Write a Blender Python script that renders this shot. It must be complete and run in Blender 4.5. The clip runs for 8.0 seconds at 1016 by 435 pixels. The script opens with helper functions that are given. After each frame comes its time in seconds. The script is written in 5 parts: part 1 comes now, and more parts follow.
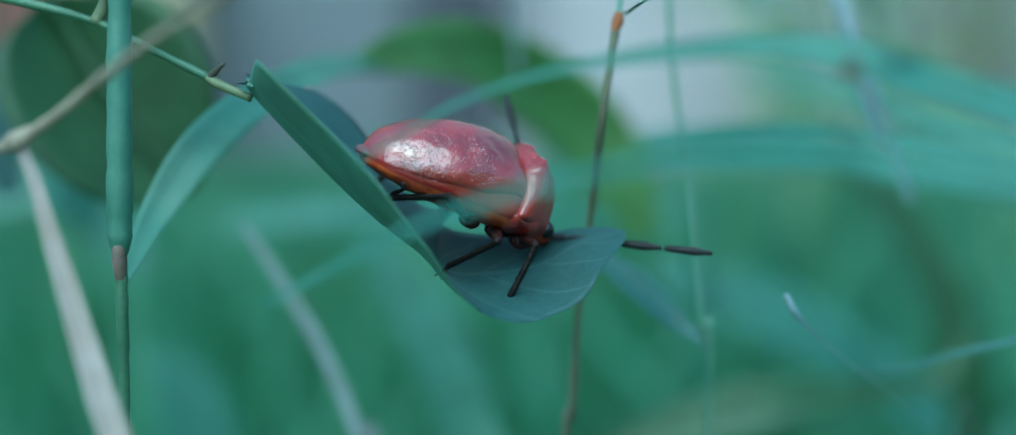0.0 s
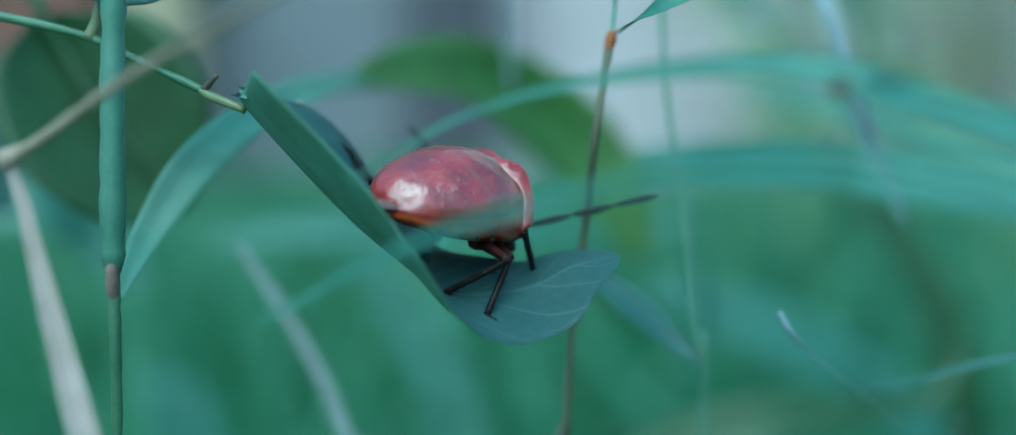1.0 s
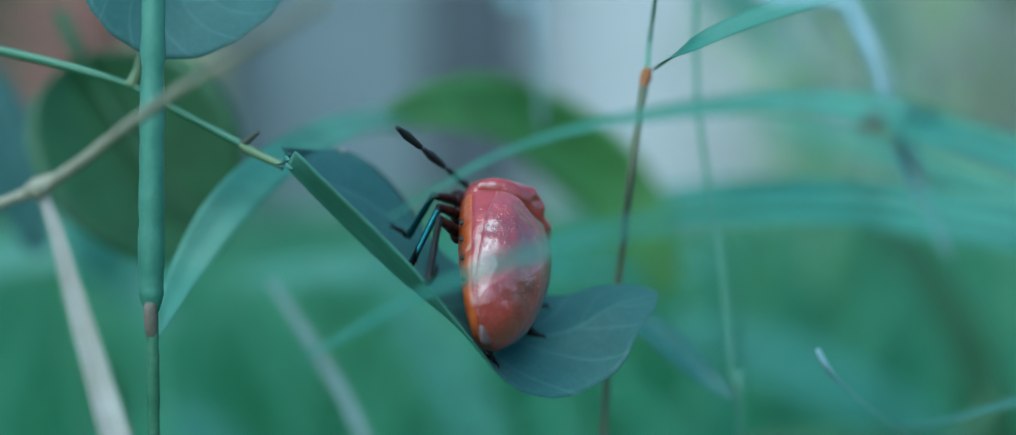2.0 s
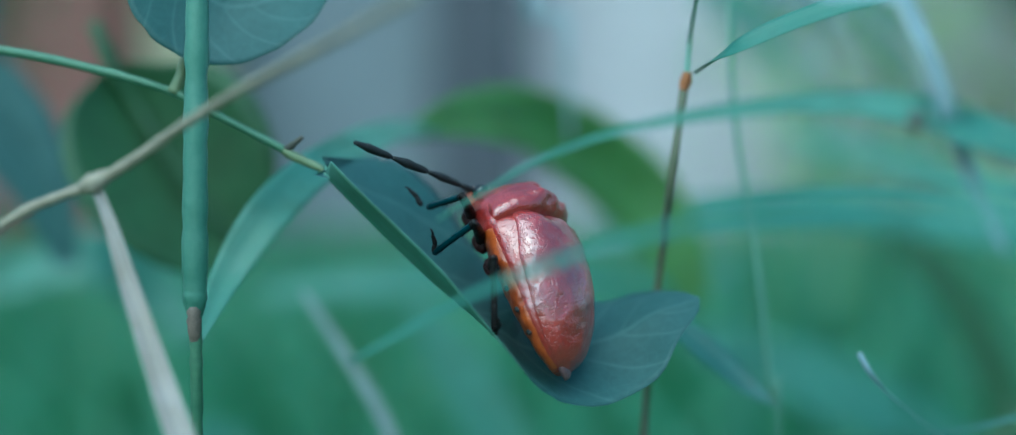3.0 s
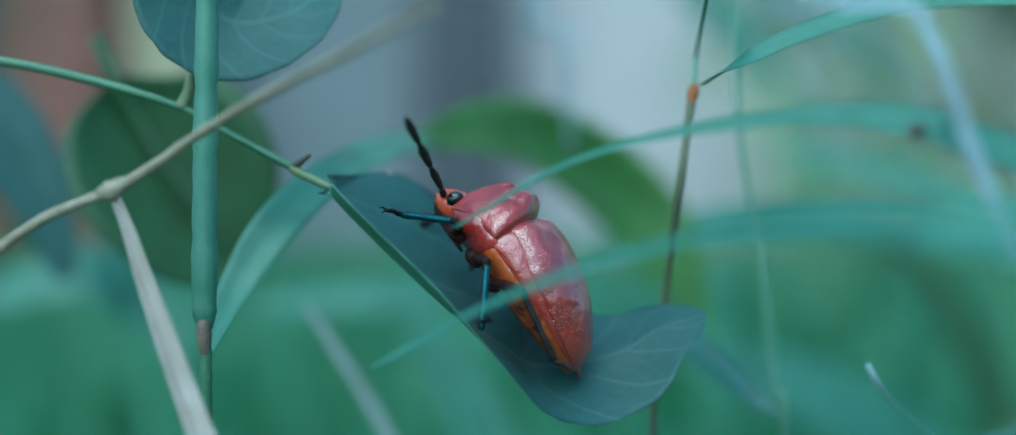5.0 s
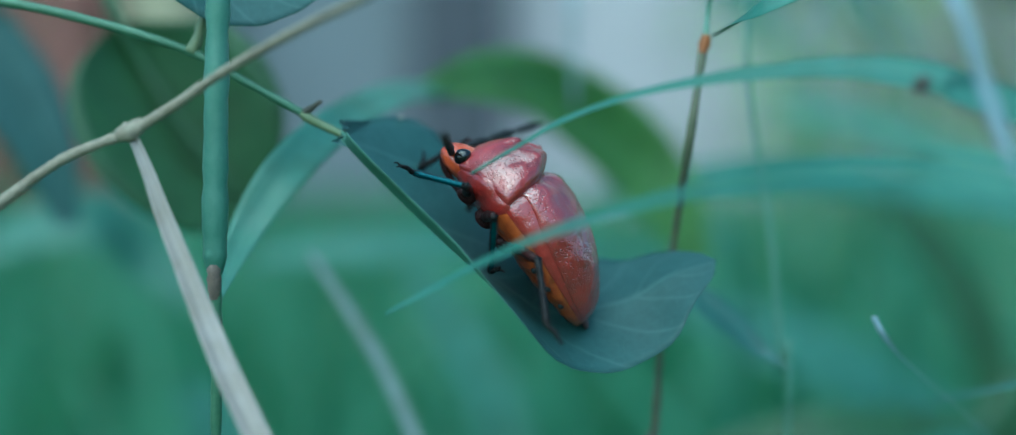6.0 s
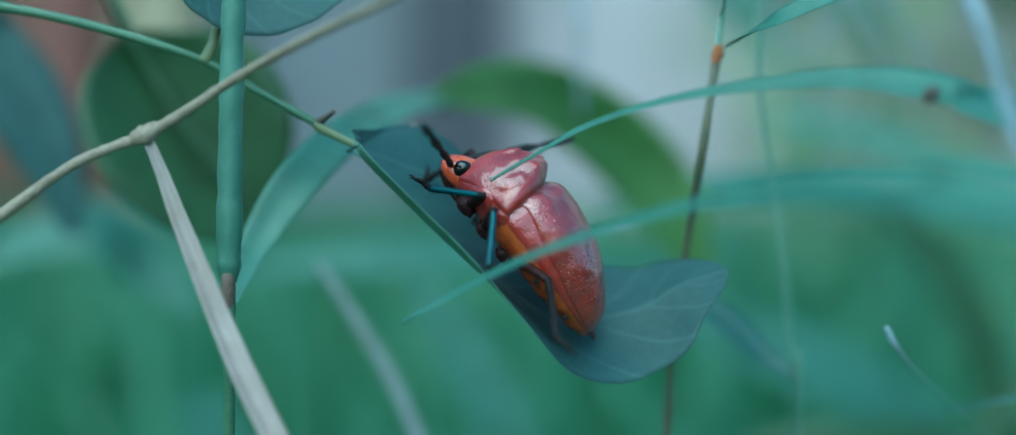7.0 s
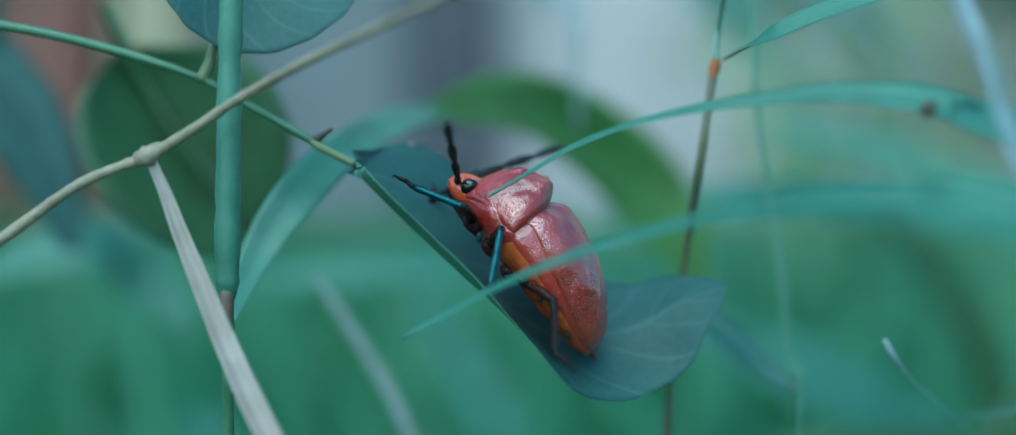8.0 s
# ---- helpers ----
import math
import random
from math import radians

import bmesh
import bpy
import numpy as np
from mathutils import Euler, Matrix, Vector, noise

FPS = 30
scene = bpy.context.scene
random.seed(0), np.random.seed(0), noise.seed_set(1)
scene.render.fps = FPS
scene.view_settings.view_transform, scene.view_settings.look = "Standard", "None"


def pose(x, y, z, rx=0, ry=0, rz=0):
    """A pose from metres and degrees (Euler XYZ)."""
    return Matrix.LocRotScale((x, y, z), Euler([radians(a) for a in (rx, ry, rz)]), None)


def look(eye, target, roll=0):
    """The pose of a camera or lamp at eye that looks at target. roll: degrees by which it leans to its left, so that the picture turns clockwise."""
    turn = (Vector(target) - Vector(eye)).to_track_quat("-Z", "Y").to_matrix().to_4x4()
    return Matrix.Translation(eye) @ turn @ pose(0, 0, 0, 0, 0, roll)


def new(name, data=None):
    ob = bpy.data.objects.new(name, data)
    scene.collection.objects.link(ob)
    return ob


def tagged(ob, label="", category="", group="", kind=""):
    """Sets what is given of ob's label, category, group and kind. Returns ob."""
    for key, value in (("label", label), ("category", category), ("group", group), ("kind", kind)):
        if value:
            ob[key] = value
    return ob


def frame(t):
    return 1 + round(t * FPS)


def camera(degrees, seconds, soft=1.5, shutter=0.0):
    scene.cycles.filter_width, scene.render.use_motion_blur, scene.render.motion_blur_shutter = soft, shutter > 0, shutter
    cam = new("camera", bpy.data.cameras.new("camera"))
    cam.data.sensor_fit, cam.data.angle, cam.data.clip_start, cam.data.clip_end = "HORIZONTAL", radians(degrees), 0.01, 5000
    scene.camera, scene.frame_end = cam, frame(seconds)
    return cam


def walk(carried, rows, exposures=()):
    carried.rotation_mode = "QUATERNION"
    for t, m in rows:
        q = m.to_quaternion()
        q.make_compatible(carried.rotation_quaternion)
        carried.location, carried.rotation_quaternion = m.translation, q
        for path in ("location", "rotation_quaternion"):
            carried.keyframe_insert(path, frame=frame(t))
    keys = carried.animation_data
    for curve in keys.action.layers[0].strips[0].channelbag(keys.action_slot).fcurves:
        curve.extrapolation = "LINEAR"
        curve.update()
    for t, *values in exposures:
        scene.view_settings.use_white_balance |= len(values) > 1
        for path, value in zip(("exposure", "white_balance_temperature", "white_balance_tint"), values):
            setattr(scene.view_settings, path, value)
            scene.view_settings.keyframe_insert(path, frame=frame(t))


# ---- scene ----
# A red shield bug turns round on a leaf among grass; all lengths in metres.
cam = camera(40.0, 8.0, soft=1.25)
cam.data.dof.use_dof = True
cam.data.dof.focus_distance = 0.1238
cam.data.dof.aperture_fstop = 7.5
cam.data.dof.aperture_blades = 0
CAMERA_PATH = [
    (0, pose(0.00000, 0.00000, 0.26000, 85.000, 0.000, 0.000)),
    (0.5, pose(0.00064, 0.00000, 0.25980, 84.840, -0.557, -0.266)),
    (1, pose(0.00026, 0.00000, 0.26035, 85.585, 0.046, -0.160)),
    (1.5, pose(-0.00161, 0.00000, 0.26028, 86.197, 0.188, 0.958)),
    (2, pose(-0.00129, 0.00000, 0.26021, 87.181, 0.270, 0.638)),
    (2.2, pose(-0.00258, 0.00000, 0.26014, 87.793, 0.544, 0.851)),
    (3.3, pose(-0.00468, 0.00000, 0.25824, 88.112, 0.491, 0.851)),
    (3.5, pose(-0.00444, 0.00000, 0.25830, 87.873, 0.483, 0.798)),
    (4, pose(-0.00477, 0.00000, 0.25844, 88.325, 0.794, 0.665)),
    (4.5, pose(-0.00613, 0.00000, 0.25868, 88.751, 0.993, 0.452)),
    (5.8, pose(-0.00812, 0.00000, 0.25763, 87.713, -0.078, -0.213)),
    (6, pose(-0.00872, 0.00000, 0.25784, 86.809, -0.032, -0.133)),
    (6.5, pose(-0.00997, 0.00000, 0.25774, 87.128, -0.219, -0.266)),
    (7, pose(-0.01053, 0.00000, 0.25755, 87.314, -0.196, -0.372)),
    (7.5, pose(-0.01091, 0.00000, 0.25753, 87.447, -0.300, -0.372)),
    (8, pose(-0.01062, 0.00000, 0.25812, 87.687, 0.135, -0.505)),
]
walk(cam, CAMERA_PATH, exposures=[(0.0, 1.20, 4600, -25), (8.0, 1.11, 4600, -25)])

# ---- sky and light: open shade under a bright, veiled sky ----
world = bpy.data.worlds.new("sky")
scene.world = world
world.use_nodes = True
wn = world.node_tree
sky = wn.nodes.new("ShaderNodeTexSky")
sky.sky_type = "NISHITA"
sky.sun_disc = False
sky.sun_elevation = radians(52)
sky.sun_rotation = radians(205)
sky.air_density, sky.dust_density, sky.ozone_density = 1.0, 3.0, 1.0
wn.nodes["Background"].inputs[1].default_value = 0.12
wn.links.new(sky.outputs[0], wn.nodes["Background"].inputs[0])

sun_data = bpy.data.lights.new("sun", "SUN")
sun_data.energy, sun_data.angle, sun_data.color = 1.6, radians(72), (1.0, 0.96, 0.9)
sun = new("sun", sun_data)
sun.matrix_world = look((-0.5, -1.2, 2.0), (0, 0.13, 0.25))


# ---- materials ----
def node_mat(name):
    mat = bpy.data.materials.new(name)
    mat.use_nodes = True
    nt = mat.node_tree
    return mat, nt, nt.nodes["Principled BSDF"]


def add(nt, kind, **values):
    n = nt.nodes.new(kind)
    for key, value in values.items():
        n.inputs[key.replace("_", " ")].default_value = value
    return n


def ramp(nt, source, stops):
    r = nt.nodes.new("ShaderNodeValToRGB")
    while len(r.color_ramp.elements) < len(stops):
        r.color_ramp.elements.new(0.5)
    for e, (pos, col) in zip(r.color_ramp.elements, stops):
        e.position, e.color = pos, (*col, 1)
    nt.links.new(source, r.inputs[0])
    return r


def blend(nt, fac, a, b, mode="MIX"):
    m = nt.nodes.new("ShaderNodeMix")
    m.data_type, m.blend_type = "RGBA", mode
    for sock, v in ((m.inputs[0], fac), (m.inputs[6], a), (m.inputs[7], b)):
        if isinstance(v, (int, float)):
            sock.default_value = v
        elif isinstance(v, tuple):
            sock.default_value = (*v, 1)
        else:
            nt.links.new(v, sock)
    return m.outputs[2]


def relief(nt, bsdf, height, strength, distance):
    b = nt.nodes.new("ShaderNodeBump")
    b.inputs["Strength"].default_value = strength
    b.inputs["Distance"].default_value = distance
    nt.links.new(height, b.inputs["Height"])
    nt.links.new(b.outputs[0], bsdf.inputs["Normal"])
    return b


def coords(nt, kind="Object"):
    return nt.nodes.new("ShaderNodeTexCoord").outputs[kind]


def noise_of(nt, vec, scale, detail=4, rough=0.6):
    n = add(nt, "ShaderNodeTexNoise", Scale=scale, Detail=detail, Roughness=rough)
    nt.links.new(vec, n.inputs["Vector"])
    return n.outputs["Fac"]


def leafy(name, dark, light, rough=0.45, through_light=0.3, grain=900.0, streak=True, spec=0.5):
    """Grass and plain leaves: long fibres, blotches, some light passing through."""
    mat, nt, p = node_mat(name)
    uv = coords(nt, "UV")
    ob = coords(nt)
    mp = add(nt, "ShaderNodeMapping")
    mp.inputs["Scale"].default_value = (3.0, 26.0, 1.0) if streak else (9.0, 9.0, 1.0)
    nt.links.new(uv, mp.inputs["Vector"])
    fibre = noise_of(nt, mp.outputs[0], 1.6, 5)
    blot = noise_of(nt, ob, 140.0, 3)
    fine = noise_of(nt, ob, grain, 4)
    c1 = ramp(nt, fibre, ((0.3, dark), (0.72, light)))
    info = nt.nodes.new("ShaderNodeObjectInfo")
    isl = nt.nodes.new("ShaderNodeNewGeometry")
    var = ramp(nt, isl.outputs["Random Per Island"], ((0.0, (0.62, 0.72, 0.62)), (1.0, (1.25, 1.2, 1.3))))
    c2 = blend(nt, 0.85, c1.outputs[0], var.outputs[0], "MULTIPLY")
    spots = ramp(nt, blot, ((0.36, (0.72, 0.7, 0.6)), (0.55, (1.0, 1.0, 1.0)), (0.75, (1.12, 1.1, 1.0))))
    c3 = blend(nt, 0.8, c2, spots.outputs[0], "MULTIPLY")
    nt.links.new(c3, p.inputs["Base Color"])
    p.inputs["Roughness"].default_value = rough
    p.inputs["Specular IOR Level"].default_value = spec
    relief(nt, p, blend(nt, 0.5, fibre, fine), 0.35, 0.0002)
    tr = nt.nodes.new("ShaderNodeBsdfTranslucent")
    nt.links.new(blend(nt, 1.0, c3, (1.25, 1.25, 0.6), "MULTIPLY"), tr.inputs["Color"])
    mix = nt.nodes.new("ShaderNodeMixShader")
    mix.inputs[0].default_value = through_light
    nt.links.new(p.outputs[0], mix.inputs[1])
    nt.links.new(tr.outputs[0], mix.inputs[2])
    nt.links.new(mix.outputs[0], nt.nodes["Material Output"].inputs["Surface"])
    return mat


def veined(name, dark, light, vein, rough=0.42, through_light=0.12):
    """Broad leaf: midrib, side veins, a fine net, and small specks; v runs from -1 to 1 across."""
    mat, nt, p = node_mat(name)
    uv = coords(nt, "UV")
    ob = coords(nt)
    sep = nt.nodes.new("ShaderNodeSeparateXYZ")
    nt.links.new(uv, sep.inputs[0])

    def calc(op, a, b=None, c=None):
        m = nt.nodes.new("ShaderNodeMath")
        m.operation = op
        for sock, v in zip(m.inputs, (a, b, c)):
            if v is None:
                continue
            if isinstance(v, (int, float)):
                sock.default_value = v
            else:
                nt.links.new(v, sock)
        return m.outputs[0]

    wob = calc("MULTIPLY", noise_of(nt, ob, 260.0, 2), 0.16)
    across = calc("ABSOLUTE", calc("SUBTRACT", calc("MULTIPLY", sep.outputs[1], 2.0), 1.0))
    mid = calc("LESS_THAN", across, 0.035)
    phase = calc("ADD", calc("SUBTRACT", calc("MULTIPLY", sep.outputs[0], 8.0), calc("MULTIPLY", across, 1.5)), wob)
    side = calc("PINGPONG", phase, 0.5)
    sidev = ramp(nt, side, ((0.0, (1, 1, 1)), (0.05, (0.25, 0.25, 0.25)), (0.10, (0, 0, 0))))
    vor = nt.nodes.new("ShaderNodeTexVoronoi")
    vor.feature = "DISTANCE_TO_EDGE"
    vor.inputs["Scale"].default_value = 620.0
    nt.links.new(ob, vor.inputs["Vector"])
    net = ramp(nt, vor.outputs["Distance"], ((0.0, (0.30, 0.30, 0.30)), (0.05, (0, 0, 0))))
    fine = noise_of(nt, ob, 1500.0, 4)
    blot = noise_of(nt, ob, 150.0, 3)
    base = ramp(nt, blend(nt, 0.35, blot, fine), ((0.36, dark), (0.68, light)))
    veins = blend(nt, 1.0, blend(nt, 1.0, sidev.outputs[0], net.outputs[0], "LIGHTEN"), mid, "LIGHTEN")
    bw = nt.nodes.new("ShaderNodeRGBToBW")
    nt.links.new(veins, bw.inputs[0])
    col = blend(nt, calc("MULTIPLY", bw.outputs[0], 0.22), base.outputs[0], vein)
    nt.links.new(col, p.inputs["Base Color"])
    p.inputs["Roughness"].default_value = rough
    p.inputs["Specular IOR Level"].default_value = 0.35
    relief(nt, p, calc("SUBTRACT", calc("MULTIPLY", fine, 0.8), calc("MULTIPLY", bw.outputs[0], 0.35)), 0.35, 0.00008)
    tr = nt.nodes.new("ShaderNodeBsdfTranslucent")
    nt.links.new(blend(nt, 1.0, col, (1.2, 1.3, 0.6), "MULTIPLY"), tr.inputs["Color"])
    mix = nt.nodes.new("ShaderNodeMixShader")
    mix.inputs[0].default_value = through_light
    nt.links.new(p.outputs[0], mix.inputs[1])
    nt.links.new(tr.outputs[0], mix.inputs[2])
    nt.links.new(mix.outputs[0], nt.nodes["Material Output"].inputs["Surface"])
    return mat


def plain(name, dark, light, rough=0.6, scale=30.0, bump=0.2, metal=0.0, distance=0.001):
    mat, nt, p = node_mat(name)
    ob = coords(nt)
    a, b = noise_of(nt, ob, scale, 5), noise_of(nt, ob, scale * 9, 4)
    c = ramp(nt, blend(nt, 0.4, a, b), ((0.35, dark), (0.66, light)))
    nt.links.new(c.outputs[0], p.inputs["Base Color"])
    p.inputs["Roughness"].default_value = rough
    p.inputs["Metallic"].default_value = metal
    relief(nt, p, b, bump, distance)
    return mat


def shell(name, dark, light, pits=2700.0, rough=0.36, coat=0.8, bump=0.5, gloss=0.13, spec=0.35):
    """Insect cuticle: lacquer-like, pitted with small punctures, with a faint metallic bloom."""
    mat, nt, p = node_mat(name)
    ob = coords(nt)
    blot = noise_of(nt, ob, 210.0, 2)
    fine = noise_of(nt, ob, 1400.0, 3)
    c = ramp(nt, blend(nt, 0.25, blot, fine), ((0.34, dark), (0.6, light)))
    vor = nt.nodes.new("ShaderNodeTexVoronoi")
    vor.inputs["Scale"].default_value = pits
    nt.links.new(ob, vor.inputs["Vector"])
    pit = ramp(nt, vor.outputs["Distance"], ((0.12, (0, 0, 0)), (0.42, (1, 1, 1))))
    nt.links.new(blend(nt, 0.14, c.outputs[0], pit.outputs[0], "MULTIPLY"), p.inputs["Base Color"])
    p.inputs["Roughness"].default_value = rough
    p.inputs["Specular IOR Level"].default_value = spec
    p.inputs["Coat Weight"].default_value = coat
    p.inputs["Coat Roughness"].default_value = gloss
    p.inputs["Coat IOR"].default_value = 1.9
    first = relief(nt, p, noise_of(nt, ob, 330.0, 2, 0.5), 0.55, 0.0009)
    second = relief(nt, p, pit.outputs[0], bump, 0.00013)
    nt.links.new(first.outputs[0], second.inputs["Normal"])
    nt.links.new(second.outputs[0], p.inputs["Coat Normal"])
    return mat


MAT_RED = shell("red_cuticle", (0.105, 0.0055, 0.005), (0.25, 0.016, 0.013), pits=4400.0, coat=0.88, bump=0.4)
MAT_PRON = shell("pronotum_cuticle", (0.14, 0.0075, 0.006), (0.265, 0.020, 0.015), pits=3600.0, coat=0.6, bump=0.25, gloss=0.08)
MAT_ORANGE = shell("orange_cuticle", (0.12, 0.014, 0.006), (0.34, 0.066, 0.009), pits=900.0, rough=0.35, coat=0.3)
MAT_HEAD = shell("head_cuticle", (0.28, 0.028, 0.012), (0.46, 0.075, 0.015), pits=1500.0, rough=0.3, coat=0.3)
MAT_LEG = shell("leg_cuticle", (0.004, 0.004, 0.004), (0.014, 0.011, 0.010), pits=2600.0, rough=0.4, coat=0.0, spec=0.14)
MAT_FEMUR = shell("femur_cuticle", (0.010, 0.005, 0.005), (0.032, 0.010, 0.009), pits=2600.0, rough=0.42, coat=0.0, spec=0.14)
MAT_ANTENNA = plain("antenna_black", (0.003, 0.003, 0.0035), (0.009, 0.008, 0.008), 0.7, 900.0, 0.5, 0.0, 0.0001)
MAT_EYE = plain("eye_black", (0.003, 0.003, 0.003), (0.008, 0.006, 0.006), 0.08, 2500.0, 0.1, 0.0, 0.00003)
MAT_MEMBRANE = plain("wing_membrane", (0.07, 0.03, 0.03), (0.13, 0.07, 0.07), 0.6, 900.0, 0.2, 0.0, 0.00005)
MAT_PAINTED_SHEEN = plain("tibia_painted_sheen", (0.009, 0.042, 0.052), (0.024, 0.095, 0.108), 0.28, 900.0, 0.2, 0.7, 0.00005)

MAT_LEAF = veined("perch_leaf", (0.025, 0.063, 0.060), (0.044, 0.094, 0.088), (0.14, 0.21, 0.19), rough=0.58)
MAT_LEAF_UNDER = leafy("leaf_underside", (0.095, 0.19, 0.135), (0.14, 0.25, 0.185), 0.5, 0.15, streak=False)
MAT_STALK = plain("stalk_green", (0.05, 0.11, 0.06), (0.085, 0.155, 0.085), 0.5, 240.0, 0.3, 0.0, 0.0002)
MAT_STALK_BUFF = plain("stalk_buff", (0.11, 0.145, 0.07), (0.18, 0.20, 0.10), 0.55, 300.0, 0.3, 0.0, 0.0002)
MAT_WITHERED = plain("withered_brown", (0.10, 0.075, 0.06), (0.20, 0.14, 0.11), 0.7, 500.0, 0.4, 0.0, 0.0002)
MAT_THORN = plain("thorn_brown", (0.04, 0.04, 0.03), (0.09, 0.07, 0.05), 0.7, 600.0, 0.4, 0.0, 0.0002)
MAT_GRASS = leafy("grass_teal", (0.058, 0.16, 0.12), (0.10, 0.23, 0.17))
MAT_GRASS_DEEP = leafy("grass_deep", (0.040, 0.115, 0.100), (0.065, 0.155, 0.135))
MAT_STEM_PALE = plain("grass_stem_pale", (0.09, 0.18, 0.125), (0.145, 0.235, 0.165), 0.5, 160.0, 0.3, 0.0, 0.0002)
MAT_STRAW = leafy("straw_bluish", (0.22, 0.25, 0.26), (0.35, 0.38, 0.39), 0.6, 0.15)
MAT_GRASS_MID = leafy("grass_green", (0.105, 0.21, 0.055), (0.15, 0.27, 0.075), 0.5, 0.5)
MAT_GRASS_PALE = leafy("grass_pale", (0.08, 0.195, 0.14), (0.14, 0.27, 0.20), 0.4, 0.3)
MAT_BLUE = leafy("grass_glaucous", (0.22, 0.28, 0.32), (0.36, 0.42, 0.48), 0.38, 0.2)
MAT_DRY = leafy("dry_straw", (0.25, 0.21, 0.19), (0.41, 0.345, 0.315), 0.6, 0.15)
MAT_TWIG = plain("dry_twig", (0.15, 0.12, 0.08), (0.30, 0.25, 0.185), 0.7, 180.0, 0.5, 0.0, 0.0003)
MAT_STEM_LIGHT = plain("grass_stem_light", (0.062, 0.14, 0.095), (0.095, 0.182, 0.128), 0.45, 160.0, 0.3, 0.0, 0.0002)
MAT_STEM = plain("grass_stem_brown", (0.06, 0.078, 0.045), (0.125, 0.115, 0.065), 0.5, 140.0, 0.3, 0.0, 0.0002)
MAT_NODE = plain("stem_node_rust", (0.22, 0.07, 0.02), (0.38, 0.14, 0.04), 0.6, 500.0, 0.4, 0.0, 0.0002)
MAT_DARKLEAF = leafy("shaded_leaf", (0.034, 0.085, 0.034), (0.056, 0.12, 0.046), 0.45, 0.3, streak=False)
MAT_SHADELEAF = leafy("shaded_broad_leaf", (0.027, 0.072, 0.022), (0.046, 0.10, 0.034), 0.5, 0.3, streak=False)
MAT_MEADOW = leafy("meadow_green", (0.072, 0.195, 0.115), (0.135, 0.30, 0.185), 0.5, 0.4)
MAT_MEADOW_LIGHT = leafy("meadow_light", (0.18, 0.29, 0.15), (0.30, 0.42, 0.23), 0.5, 0.35)
MAT_SHRUB = leafy("shrub_pale", (0.28, 0.38, 0.22), (0.44, 0.54, 0.34), 0.5, 0.35)
MAT_SOIL = plain("soil", (0.04, 0.09, 0.04), (0.08, 0.15, 0.07), 0.9, 12.0, 0.6, 0.0, 0.01)
MAT_RENDER = plain("grey_render", (0.115, 0.124, 0.138), (0.155, 0.166, 0.184), 0.85, 5.0, 0.3, 0.0, 0.004)
MAT_WHITE = plain("white_render", (0.33, 0.30, 0.32), (0.42, 0.385, 0.41), 0.8, 5.0, 0.3, 0.0, 0.004)
MAT_POST = plain("dark_timber", (0.03, 0.03, 0.04), (0.055, 0.055, 0.07), 0.7, 14.0, 0.4, 0.0, 0.004)
MAT_BEIGE = plain("beige_timber", (0.26, 0.23, 0.14), (0.34, 0.30, 0.20), 0.7, 14.0, 0.4, 0.0, 0.004)
MAT_BRICK = plain("terracotta", (0.13, 0.052, 0.042), (0.18, 0.075, 0.06), 0.8, 18.0, 0.4, 0.0, 0.004)


# ---- builders ----
def mesh_of(name, verts, faces, mat, uvs=None, smooth=True):
    me = bpy.data.meshes.new(name)
    me.from_pydata([tuple(v) for v in verts], [], faces)
    me.materials.append(mat)
    if smooth:
        me.polygons.foreach_set("use_smooth", [True] * len(me.polygons))
    if uvs is not None:
        layer = me.uv_layers.new(name="UVMap")
        idx = np.empty(len(me.loops), dtype=np.int32)
        me.loops.foreach_get("vertex_index", idx)
        layer.data.foreach_set("uv", np.asarray(uvs, dtype=np.float32)[idx].ravel())
    me.update()
    return me


def link(name, me, parent=None, at=None, label=""):
    ob = new(name, me)
    if parent is not None:
        ob.parent = parent
    if at is not None:
        ob.matrix_basis = at if isinstance(at, Matrix) else Matrix.Translation(at)
    return tagged(ob, label)


def spline(points, n):
    """A smooth curve through the points, n steps, as an array."""
    pts = np.array(points, dtype=float)
    ext = np.vstack([2 * pts[0] - pts[1], pts, 2 * pts[-1] - pts[-2]])
    out = []
    spans = len(pts) - 1
    for k in range(n + 1):
        s = min(k / n * spans, spans - 1e-9)
        i, f = int(s), s - int(s)
        a, b, c, d = ext[i:i + 4]
        out.append(0.5 * (2 * b + (c - a) * f + (2 * a - 5 * b + 4 * c - d) * f * f + (3 * b - a - 3 * c + d) * f ** 3))
    return np.array(out)


def unit(v):
    return v / max(np.linalg.norm(v), 1e-12)


